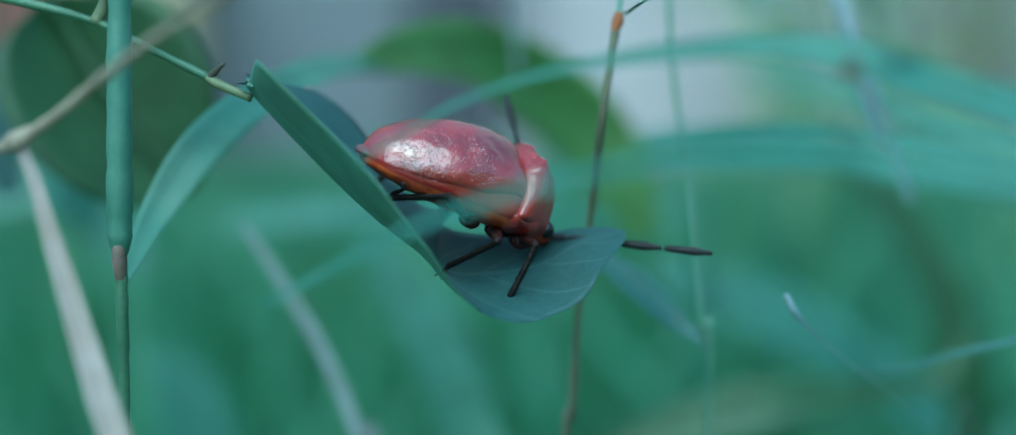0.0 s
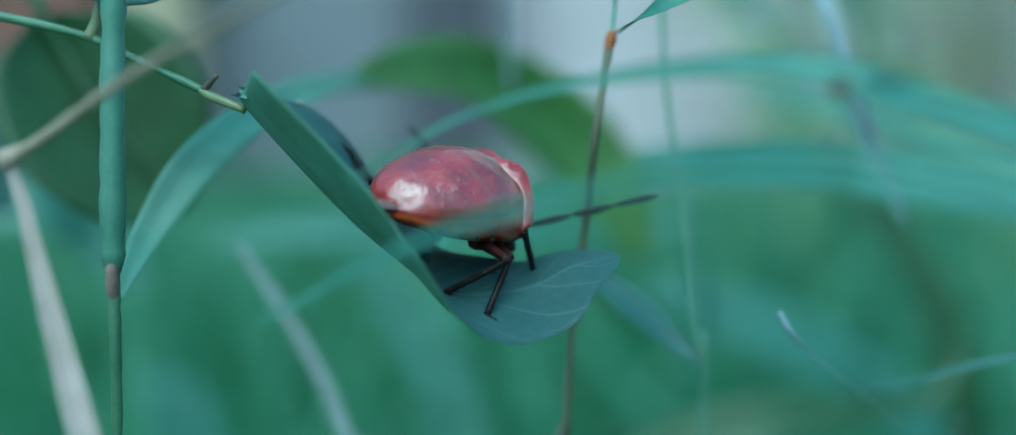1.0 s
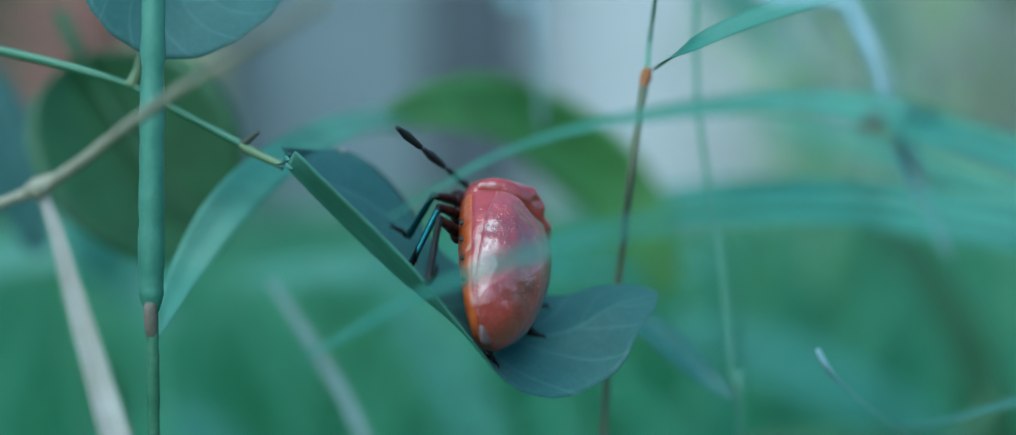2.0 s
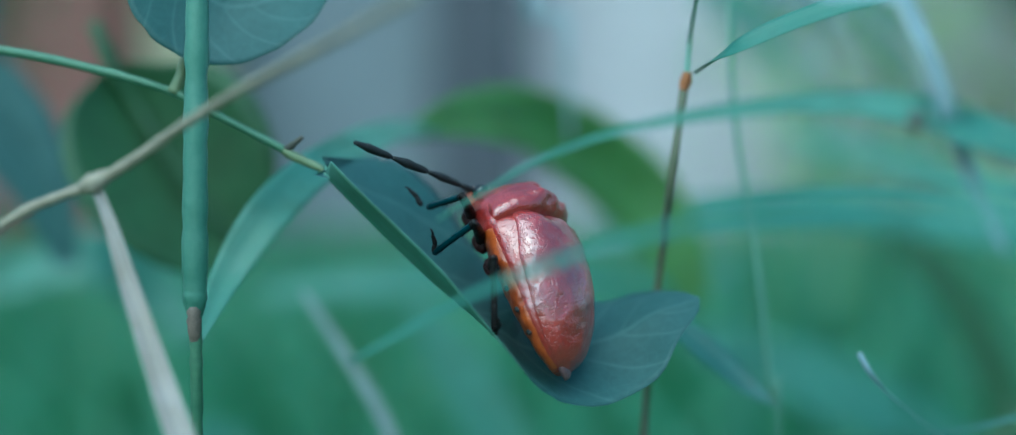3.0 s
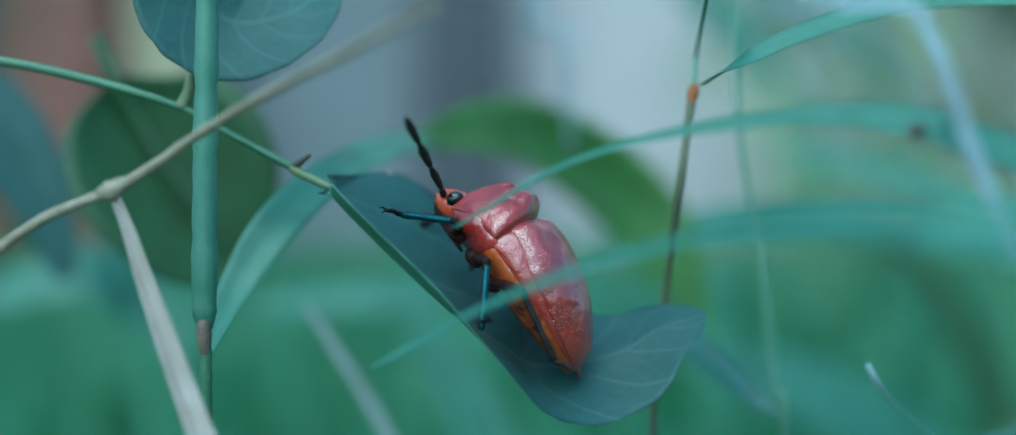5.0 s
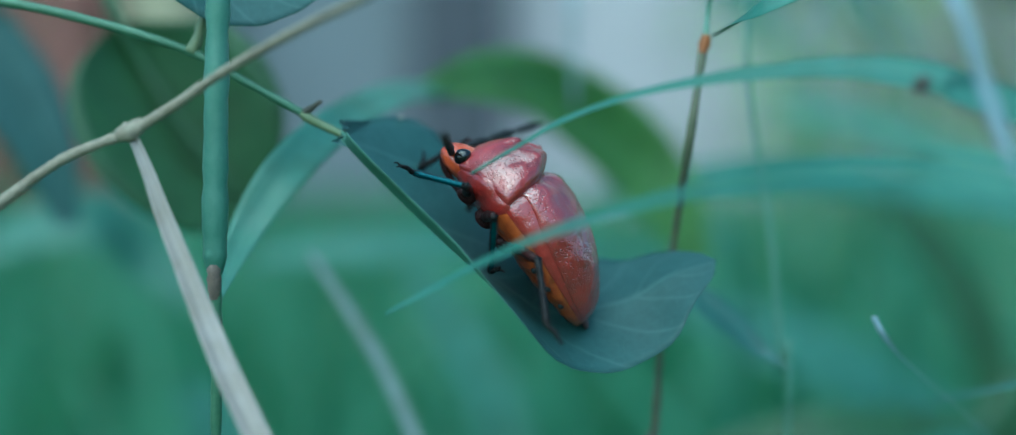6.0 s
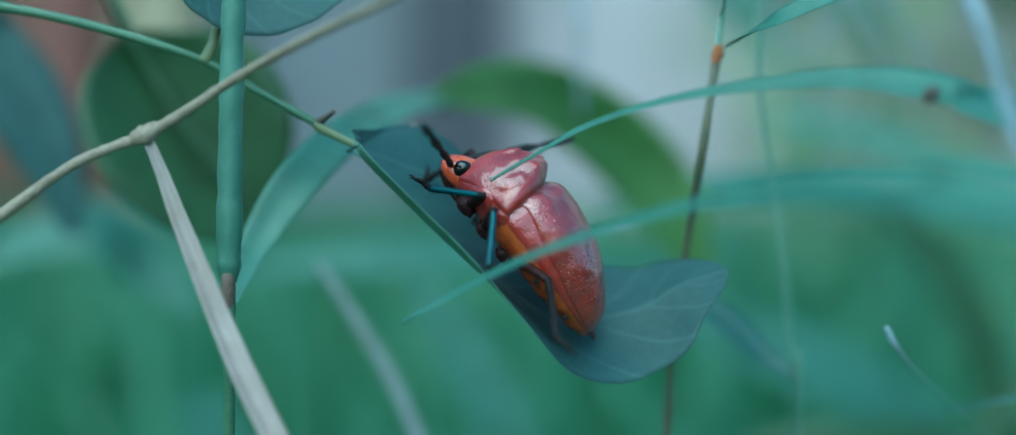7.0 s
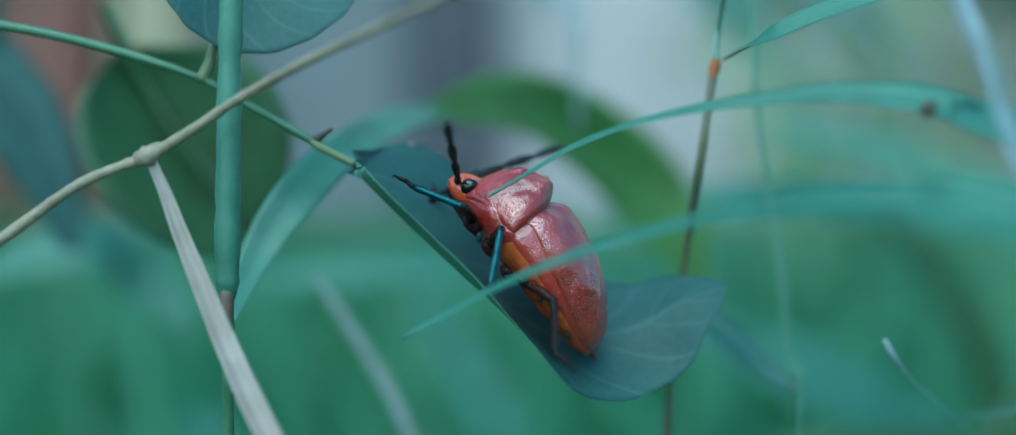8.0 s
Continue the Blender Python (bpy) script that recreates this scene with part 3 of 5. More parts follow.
jointed_stem()
blade_thing("grass_plant", [(0.150, 0.100, -0.006), (0.140, 0.096, 0.16), (0.090, 0.092, 0.325), (0.01868, 0.09762, 0.27666), (0.02127, 0.09751, 0.27031), (0.02292, 0.09642, 0.26570), (0.02461, 0.09632, 0.26055), (0.02632, 0.09624, 0.25628), (0.02795, 0.09618, 0.25269)], (0.0012, 0.0012, 0.0012, 0.0011, 0.0011, 0.0012, 0.0012, 0.0009, 0.0003), TOWARD, MAT_BLUE, "pale glaucous grass blade hanging down", fold=0.35)
blade_thing("grass_plant", [(0.00908, 0.14975, 0.24328), (0.01381, 0.14868, 0.23954), (0.01812, 0.14760, 0.23571), (0.02084, 0.14556, 0.23375)], (0.0020, 0.0034, 0.0024, 0.0004), (0.1, -0.8, 0.6), MAT_GRASS_DEEP, "short glaucous blade end below the leaf", fold=0.25)
stem_thing("grass_plant", [(0.01703, 0.15123, 0.28009), (0.01760, 0.15062, 0.26339), (0.01991, 0.15008, 0.24806), (0.02119, 0.14956, 0.23343)], (0.0003, 0.0003, 0.0003, 0.00025), MAT_STEM_PALE, "fine pale green grass stem in soft focus", "grass", away=(0.0, 0.01))
stem_thing("grass_plant", [(0.30, 0.24, -0.006), (0.29, 0.235, 0.18), (0.20, 0.21, 0.36), (0.08, 0.20, 0.375), (0.00152, 0.20113, 0.29108), (0.00100, 0.20080, 0.27995), (0.00107, 0.20055, 0.27160), (0.00131, 0.20029, 0.26231)], (0.0009, 0.0009, 0.0008, 0.0007, 0.0007, 0.0006, 0.0005, 0.0002), MAT_BLUE, "thin blue-grey stem behind", "grass", n=60)
stem_thing("grass_plant", [(0.02689, 0.13390, 0.24080), (0.02787, 0.13385, 0.23899), (0.02998, 0.13580, 0.23680), (0.03318, 0.13875, 0.23417), (0.04046, 0.14565, 0.22851), (0.05000, 0.15550, 0.22062)], (0.00026, 0.00028, 0.00008, 0.00004, 0.00003, 0.00003), MAT_BLUE, "tiny pale curled grass tip", "grass", away=(0.01, 0.02))
blade_thing("grass_plant", [(0.03728, 0.14802, 0.23023), (0.04297, 0.14610, 0.23152), (0.04917, 0.14424, 0.23359), (0.05787, 0.14239, 0.23595)], (0.0002, 0.0005, 0.0008, 0.0009), (0.1, -0.8, 0.6), MAT_GRASS_DEEP, "thin grass tip low in the grass", away=(0.03, 0.01), fold=0.3)


def wispy_grass():
    """A few hair-thin dry grass branches that hang in before the pale wall."""
    for pts in (
        ((0.03378, 0.19000, 0.28858), (0.03588, 0.19000, 0.28154), (0.03887, 0.19000, 0.27536), (0.04405, 0.19000, 0.26825)),
        ((0.03697, 0.20000, 0.28921), (0.04314, 0.20000, 0.28081), (0.04861, 0.20000, 0.27518), (0.05221, 0.20000, 0.26680)),
        ((0.04282, 0.21000, 0.29164), (0.04174, 0.21000, 0.28296), (0.03826, 0.21000, 0.27527), (0.03673, 0.21000, 0.26948)),
        ((0.03754, 0.22000, 0.29335), (0.03793, 0.22000, 0.28422), (0.04109, 0.22000, 0.27706), (0.04794, 0.22000, 0.27186)),
    ):
        top = Vector(pts[0])
        lead = [Vector((top.x + 0.20, top.y + 0.03, -0.006)), Vector((top.x + 0.18, top.y + 0.03, 0.20)), Vector((top.x + 0.08, top.y + 0.01, 0.36))]
        stem_thing("grass_plant", lead + [Vector(p) for p in pts], (0.0007, 0.0006, 0.0005, 0.0004, 0.0003, 0.00025, 0.0001), MAT_BLUE, "hair-thin pale grass branch in soft focus", "grass", "wispy grass", n=50)


wispy_grass()


def shaded_leaf():
    """A broad dark leaf behind the stalk, folded along its midrib."""
    base = Vector((-0.05160, 0.17103, 0.26962))
    shift = Vector((0.0016, 0.0, -0.0004))
    v, f, u = ribbon([Vector(p) + shift - base for p in ((-0.05713, 0.17118, 0.27196), (-0.05475, 0.17094, 0.26724), (-0.04999, 0.17058, 0.26016), (-0.04445, 0.17021, 0.25309), (-0.03987, 0.17097, 0.24871))],
                     (0.0036, 0.0190, 0.0240, 0.0185, 0.002), (0.25, -0.9, 0.2), n=30, fold=0.5, across=10, thick=0.0003)
    root = tagged(link("broad_leaf", None, None, base), "broad dark green leaf folded along its midrib", "leaf")
    link("lamina", mesh_of("lamina", v, f, MAT_SHADELEAF, u), root)
    v, f, u = tube([Vector(p) + shift - base for p in ((-0.05952, 0.17145, 0.27747), (-0.05686, 0.17017, 0.27188), (-0.05423, 0.17043, 0.26721), (-0.04960, 0.16957, 0.26015), (-0.04425, 0.16921, 0.25327), (-0.03994, 0.17049, 0.24898))], (0.0009, 0.0009, 0.0008, 0.0007, 0.0005, 0.0003), 24)
    link("midrib", mesh_of("midrib", v, f, MAT_SHADELEAF, u), root)


shaded_leaf()



def soft_blades():
    """Broad blades between the leaf and the meadow."""
    for pts, wid, mat, label in (
            (((-0.06323, 0.29875, 0.23260), (-0.03677, 0.29893, 0.23469), (-0.00345, 0.30896, 0.23456), (0.02912, 0.31860, 0.23004)), (0.003, 0.007, 0.007, 0.003), MAT_GRASS, "blurred teal grass blade lying level"),
            (((0.00735, 0.23992, 0.24863), (0.02964, 0.24016, 0.25140), (0.05989, 0.25007, 0.24989), (0.09935, 0.24941, 0.24237)), (0.002, 0.006, 0.007, 0.006), MAT_GRASS, "broad blurred teal blade bending over"),
            (((0.06490, 0.30051, 0.25272), (0.08301, 0.29893, 0.23469), (0.09415, 0.29711, 0.21387), (0.09972, 0.29444, 0.18335)), (0.004, 0.010, 0.011, 0.010), MAT_DARKLEAF, "blurred dark green blade hanging down"),
            (((-0.06944, 0.26805, 0.22598), (-0.07947, 0.26904, 0.23722), (-0.08739, 0.25949, 0.24287), (-0.10429, 0.25907, 0.23806)), (0.004, 0.012, 0.012, 0.006), MAT_GRASS_PALE, "blurred pale green blade end"),
            (((-0.02614, 0.25929, 0.23397), (-0.01887, 0.25873, 0.22314), (-0.01159, 0.25812, 0.21111), (-0.00671, 0.25730, 0.19425)), (0.004, 0.010, 0.011, 0.010), MAT_GRASS_PALE, "blurred light green blade below the leaf"),
            (((0.01695, 0.21601, 0.20481), (0.03023, 0.21637, 0.20888), (0.04453, 0.21663, 0.21193), (0.06791, 0.22667, 0.21187)), (0.003, 0.008, 0.008, 0.003), MAT_DARKLEAF, "blurred green blade low in the grass"),
            (((-0.07078, 0.19893, 0.24568), (-0.07434, 0.19922, 0.25686), (-0.07887, 0.19941, 0.26528), (-0.08524, 0.19961, 0.27465)), (0.003, 0.009, 0.012, 0.010), MAT_LEAF, "blurred dark blue-green leaf end"),
            (((0.06797, 0.40230, 0.26880), (0.09582, 0.40165, 0.26140), (0.12368, 0.40068, 0.25030), (0.15896, 0.39987, 0.24105)), (0.006, 0.012, 0.012, 0.010), MAT_GRASS_PALE, "blurred pale blade before the wall"),
            (((-0.08082, 0.31614, 0.20192), (-0.07487, 0.31536, 0.19304), (-0.07042, 0.31433, 0.18120), (-0.06745, 0.31303, 0.16640)), (0.004, 0.013, 0.015, 0.012), MAT_GRASS, "blurred teal leaf low in the grass"),
            (((0.19043, 0.70218, 0.25435), (0.20993, 0.70147, 0.24626), (0.23268, 0.70048, 0.23493), (0.25868, 0.69921, 0.22036)), (0.008, 0.022, 0.024, 0.010), MAT_MEADOW_LIGHT, "pale yellow-green leaf far behind"),
            (((0.14910, 0.80099, 0.28217), (0.16031, 0.79987, 0.25995), (0.16411, 0.79863, 0.23399), (0.16794, 0.79686, 0.19691)), (0.010, 0.026, 0.026, 0.012), MAT_MEADOW_LIGHT, "pale green leaf in the far grass"),
            (((0.21579, 0.74945, 0.26003), (0.23671, 0.74883, 0.24966), (0.25765, 0.74804, 0.23582), (0.28556, 0.74688, 0.21505)), (0.008, 0.024, 0.024, 0.012), MAT_MEADOW_LIGHT, "pale yellow-green leaf far behind"),
            (((0.05056, 0.50000, 0.34517), (0.06180, 0.50000, 0.32424), (0.07546, 0.50000, 0.31015), (0.09366, 0.50000, 0.28905)), (0.006, 0.016, 0.018, 0.004), MAT_GRASS, "soft dark teal blade before the pale wall"),
            (((0.09570, 0.62000, 0.37104), (0.10680, 0.62000, 0.34515), (0.12088, 0.62000, 0.32775), (0.14355, 0.62000, 0.31019)), (0.006, 0.02, 0.02, 0.005), MAT_DARKLEAF, "blurred dark green leaf before the pale wall"),
            (((0.15396, 0.70000, 0.38147), (0.16006, 0.70000, 0.35237), (0.17109, 0.70000, 0.32960), (0.18851, 0.70000, 0.30022)), (0.006, 0.016, 0.016, 0.005), MAT_GRASS, "soft teal leaf before the pale wall"),
            (((0.03409, 0.33755, 0.21716), (0.05777, 0.33686, 0.20930), (0.08618, 0.33562, 0.19514), (0.11302, 0.33384, 0.17470)), (0.006, 0.016, 0.016, 0.010), MAT_GRASS, "broad blurred teal blade drooping")):
        blade_thing("grass_plant", pts, wid, (0.1, -0.85, 0.5), mat, label, n=20, fold=0.2, away=(-0.04, 0.0) if pts[-1][0] < -0.07 else (0.0, 0.03))


soft_blades()



# ---- the sprig: stalk, perch leaf, upper leaf ----
def leaf_mesh(name, axis, width, near_tilt, far_tilt, cup=0.10, n=44, m=9, thick=0.00028, peak=0.4, wave=0.0, seed=0, neck=0.01):
    """A broad leaf along its midrib. near_tilt, far_tilt: degrees by which the two halves rise, from base to tip."""
    path = spline(axis, n)
    rng = np.random.RandomState(seed)
    ph = rng.rand(4) * 6.28
    verts, uvs, faces = [], [], []
    cols = 2 * m + 1
    toward = np.array([0.0, -1.0, 0.0])
    us = np.linspace(0, 1, n + 1)
    na = spline([(a, 0, 0) for a in near_tilt], n)[:, 0]
    fa = spline([(a, 0, 0) for a in far_tilt], n)[:, 0]
    for k in range(n + 1):
        u = us[k]
        tan = unit(path[min(k + 1, n)] - path[max(k - 1, 0)])
        near = unit(toward - tan * np.dot(toward, tan))
        up = np.cross(near, tan)
        up = up if up[2] + up[0] * 0.3 > 0 else -up
        q = u ** (math.log(0.5) / math.log(peak))
        half = width * max(math.sin(math.pi * q), 0.0) ** 0.58
        for layer in (0, 1):
            for j in range(cols):
                v = (j - m) / m
                ang = radians(na[k] if v < 0 else fa[k])
                s = abs(v) * (half * (min(1.0, u / neck) if v < 0 else math.sin(0.5 * math.pi * min(1.0, u / (1.5 * neck))) * (1 + 2 * neck * math.exp(-((u - 0.15) / 0.1) ** 2))) + 0.0002)
                d = (near if v < 0 else -near) * math.cos(ang) + up * math.sin(ang)
                nor = up * math.cos(ang) - (near if v < 0 else -near) * math.sin(ang)
                bow = cup * half * (abs(v) ** 2) + wave * half * abs(v) ** 2 * math.sin(14 * u + ph[0] + (2 if v < 0 else 0))
                edge = 1 + 0.012 * math.sin(60 * u + ph[1]) * abs(v)
                verts.append(path[k] + d * s * edge + nor * (bow - layer * thick * (1.1 - 0.8 * abs(v))))
                uvs.append((u, (v + 1) / 2))
    row = 2 * cols
    top, under = [], []
    for k in range(n):
        o, q = k * row, (k + 1) * row
        for j in range(cols - 1):
            top.append((o + j, q + j, q + j + 1, o + j + 1))
            under.append((o + cols + j, o + cols + j + 1, q + cols + j + 1, q + cols + j))
        under.append((o, o + cols, q + cols, q))
        under.append((o + cols - 1, q + cols - 1, q + 2 * cols - 1, o + 2 * cols - 1))
    me = mesh_of(name, verts, top + under, MAT_LEAF, uvs)
    me.materials.append(MAT_LEAF_UNDER)
    me.polygons.foreach_set("material_index", [0] * len(top) + [1] * len(under))
    return me


PIVOT = Vector((-0.05102, 0.12987, 0.27070))
LEAF_BASE = Vector((0.02709, 0.00040, -0.01243))


def local(p, origin=PIVOT):
    return Vector(p) - origin


def build_sprig():
    root = tagged(new("leafy_sprig"), "thin green sprig with a broad blue-green leaf that carries the bug", "sprig")
    root.location = PIVOT
    v, f, u = tube([local(p) for p in ((-0.06066, 0.13114, 0.27154), (-0.05040, 0.13098, 0.26964), (-0.03892, 0.13075, 0.26630), (-0.03287, 0.13055, 0.26307), (-0.02743, 0.13038, 0.26007))],
                   (0.00048, 0.00044, 0.00040, 0.00036, 0.00040), 40)
    link("stalk", mesh_of("stalk", v, f, MAT_STALK, u), root)
    v, f, u = tube([local(p) for p in ((-0.02767, 0.13038, 0.26019), (-0.02683, 0.13035, 0.25959), (-0.02532, 0.13030, 0.25882), (-0.02368, 0.13026, 0.25804))],
                   (0.00041, 0.00048, 0.00038, 0.00036), 16)
    link("petiole", mesh_of("petiole", v, f, MAT_STALK_BUFF, u), root, None, "yellowish leaf stalk")
    v, f, u = tube([local(p) for p in ((-0.02743, 0.13038, 0.26019), (-0.02659, 0.12990, 0.26073), (-0.02575, 0.12942, 0.26126))], (0.0004, 0.00025, 0.0002), 8)
    link("bud", mesh_of("bud", v, f, MAT_THORN, u), root, None, "dry brown bud")
    v, f, u = tube([local(p) for p in ((-0.03801, 0.13072, 0.26589), (-0.03735, 0.13077, 0.26709), (-0.03681, 0.13085, 0.26890), (-0.03589, 0.13145, 0.27107))], (0.0006, 0.0005, 0.00045, 0.0004), 12)
    link("petiole", mesh_of("petiole", v, f, MAT_STALK_BUFF, u), root)
    base = Vector((-0.02393, 0.13027, 0.25828))
    axis = [local(p, base) for p in ((-0.02393, 0.13027, 0.25828), (-0.02292, 0.13047, 0.25654), (-0.01399, 0.12951, 0.24786), (-0.00793, 0.12919, 0.24318), (-0.00426, 0.13051, 0.24128), (0.00269, 0.13142, 0.24236), (0.00673, 0.13179, 0.24462), (0.01118, 0.13218, 0.24611))]
    leaf = link("leaf", leaf_mesh("leaf", axis, 0.00996, (6, 2, 0, -18, -48, -46, -38), (3, 29, 21, 33, 29, 21, 22), cup=0.09, seed=2, wave=0.008, neck=0.15, peak=0.320), root, LEAF_BASE)
    v, f = loft([(-0.3, 0.05, 0.05, -0.05), (-0.1, 0.22, 0.2, -0.2), (0.15, 0.2, 0.16, -0.16), (0.3, 0.05, 0.05, -0.05)], 8, 10, 2.0)
    link("speck", mesh_of("speck", v * 0.001, f, MAT_DRY), leaf, (0.0049, 0.0078, 0.0014), "tiny pale speck")
    base = Vector((-0.03745, 0.13117, 0.27547))
    axis = [local(p, base) for p in ((-0.03750, 0.13030, 0.27987), (-0.03640, 0.13122, 0.27667), (-0.03300, 0.13218, 0.27400), (-0.02795, 0.13327, 0.27497), (-0.02387, 0.13542, 0.27829))]
    link("leaf", leaf_mesh("upper_leaf", axis, 0.0070, (-60, -60, -62, -60), (55, 55, 55, 55), seed=5, wave=0.02), root, local(base))
    return root, leaf


SPRIG, PERCH = build_sprig()
stem_thing("sapling", [(-0.06074, 0.13134, 0.27156), (-0.06652, 0.13224, 0.27284), (-0.07416, 0.13418, 0.27058)], (0.0006, 0.0008, 0.0010), MAT_STALK, "thin green sapling stem that bears the sprig", "sapling", away=(-0.05, 0.02))


# ---- dry twig with a pale straw ----
def build_twig():
    base = Vector((-0.04067, 0.11950, 0.25893))
    root = tagged(new("dry_twig"), "thin grey-brown twig with a pale dry straw hanging from it", "twig")
    root.location = base
    v, f, u = tube([local(p, base) for p in ((-0.26000, 0.10000, -0.00500), (-0.19000, 0.10600, 0.12000), (-0.11046, 0.11220, 0.21020), (-0.08163, 0.11535, 0.23201), (-0.05281, 0.11850, 0.25235), (-0.04966, 0.11900, 0.25466), (-0.04640, 0.11920, 0.25671), (-0.04341, 0.11940, 0.25793), (-0.04067, 0.11950, 0.25893), (-0.03684, 0.11850, 0.26090), (-0.03199, 0.11600, 0.26352), (-0.02542, 0.11100, 0.26620), (-0.01880, 0.10500, 0.26831), (-0.01102, 0.09700, 0.27080))],
                   (0.0010, 0.0009, 0.0008, 0.0006, 0.0005, 0.00046, 0.00045, 0.00046, 0.00054, 0.00044, 0.00042, 0.0004, 0.00036, 0.0003), 150, 10, 4)
    link("branch", mesh_of("branch", v, f, MAT_TWIG, u), root)
    v, f, u = ribbon([local(p, base) for p in ((-0.04059, 0.11940, 0.25882), (-0.03920, 0.11900, 0.25552), (-0.03778, 0.11800, 0.25198), (-0.03585, 0.11650, 0.24772), (-0.03405, 0.11500, 0.24382), (-0.03178, 0.11300, 0.23930), (-0.02847, 0.11000, 0.23357))],
                     (0.0008, 0.0011, 0.0014, 0.0017, 0.0019, 0.0021, 0.0022), TOWARD, n=40, fold=0.5, thick=0.0004, twist=(0, 25))
    link("straw", mesh_of("straw", v, f, MAT_DRY, u), root, None, "pale bleached dry straw")
    v, f, u = tube([(-0.0010, 0.0001, -0.0003), (0, -0.0002, 0.0), (0.0011, 0.0001, 0.0007)], (0.0006, 0.00085, 0.0006), 8)
    link("knot", mesh_of("knot", v, f, MAT_TWIG, u), root)
    return root


TWIG = build_twig()


# ---- the bug (its own space: x to the head, y to its left, z to its back; mm) ----
MM = 0.001


def mm_mesh(name, verts, faces, mat):
    return mesh_of(name, np.array(verts) * MM, faces, mat)


def dents(verts, list_of):
    """Shallow round hollows and swellings: (x, y, radius, depth)."""
    for v in verts:
        if v[2] > 0:
            for x, y, r, d in list_of:
                g = math.exp(-((v[0] - x) ** 2 + (v[1] - y) ** 2) / (r * r))
                v[2] += d * g
    return verts


def limb(points, radii, sides=10, n=18, flat=1.0):
    v, f, u = tube(points, radii, n, sides)
    return np.array(v), f


LEGS = {
    # hip, femur length, tibia length
    "front_left": ((5.9, 2.73, -1.0), 4.8, 5.6), "front_right": ((5.9, -2.73, -1.0), 4.8, 5.6),
    "middle_left": ((3.2, 3.15, -1.0), 5.2, 5.9), "middle_right": ((3.2, -3.15, -1.0), 5.2, 5.9),
    "hind_left": ((0.4, 3.15, -1.0), 6.0, 6.6), "hind_right": ((0.4, -3.15, -1.0), 6.0, 6.6),
}


# the trunk by stations along x: half width, top, rim height, bottom
STATIONS = ((-10.4, 0.7, 0.9, 0.2, -0.3), (-9.9, 2.0, 2.0, 0.3, -0.5), (-9.0, 3.2, 3.1, 0.4, -0.7), (-6.7, 4.7, 4.7, 0.7, -0.9), (-4.0, 5.5, 5.9, 1.0, -1.1),
            (-0.5, 5.95, 6.6, 1.2, -1.1), (1.9, 5.85, 6.35, 1.2, -1.0), (3.1, 5.6, 5.4, 1.2, -0.9), (4.2, 5.0, 4.2, 1.2, -0.9))


def rings(xs, row, sides=60):
    """A closed body of upright rings; row(x, angle) gives (y, z), the angle from the bug's left over its back."""
    verts, faces = [], []
    n = len(xs)
    for x in xs:
        for j in range(sides):
            th = 2 * math.pi * j / sides
            verts.append((x, *row(x, th)))
    for k in range(n - 1):
        for j in range(sides):
            q = (j + 1) % sides
            faces.append((k * sides + j, (k + 1) * sides + j, (k + 1) * sides + q, k * sides + q))
    faces.append(tuple(range(sides)))
    faces.append(tuple((n - 1) * sides + j for j in range(sides))[::-1])
    return np.array(verts), faces


def smooth_curve(points, xs):
    """Values at xs of a smooth curve through (x, value) points."""
    c = spline([(a, b, 0) for a, b in points], 400)
    return np.interp(xs, c[:, 0], c[:, 1])


FINE = np.linspace(-10.4, 4.2, 74)
PROFILE = np.array([smooth_curve([(a[0], a[k]) for a in STATIONS], FINE) for k in (1, 2, 3, 4)])


def at_x(x):
    return [float(np.interp(x, FINE, p)) for p in PROFILE]


def oval(y, up, down, mid, th, power=2.0):
    """A point of a rounded ring, wide at the height mid."""
    c, d = math.cos(th), math.sin(th)
    return y * math.copysign(abs(c) ** (2 / power), c), mid + (up if d > 0 else down) * math.copysign(abs(d) ** (2 / power), d)


def belly_ring(x, th):
    w, top, rim, low = at_x(x)
    y, z = oval(w * 0.985, 0.7 * (top - rim), rim - low, rim - 0.15, th, 2.1)
    if z < rim:
        z += 0.05 * math.sin(x * 3.2)
    return y, z


def wing_ring(x, th):
    w, top, rim, low = at_x(x)
    return oval(w * 1.005, top - rim - 0.22, 0.28, rim, th)


def shield_ring(x, th):
    """The back shield lies on the wings; its edge runs from high on the shoulder down to the tail."""
    w, top, rim, low = at_x(x)
    edge = rim + (top - rim) * float(np.interp(x, (-10.4, -7.0, -1.0, 3.0, 4.2), (0.10, 0.13, 0.24, 0.46, 0.5)))
    wing = w * 1.005 * math.sqrt(max(0.0, 1 - ((edge - rim) / max(top - rim - 0.22, 0.1)) ** 2))
    return oval(wing + 0.10, top - edge, min(0.35, 0.5 * (edge - rim) + 0.1), edge, th)


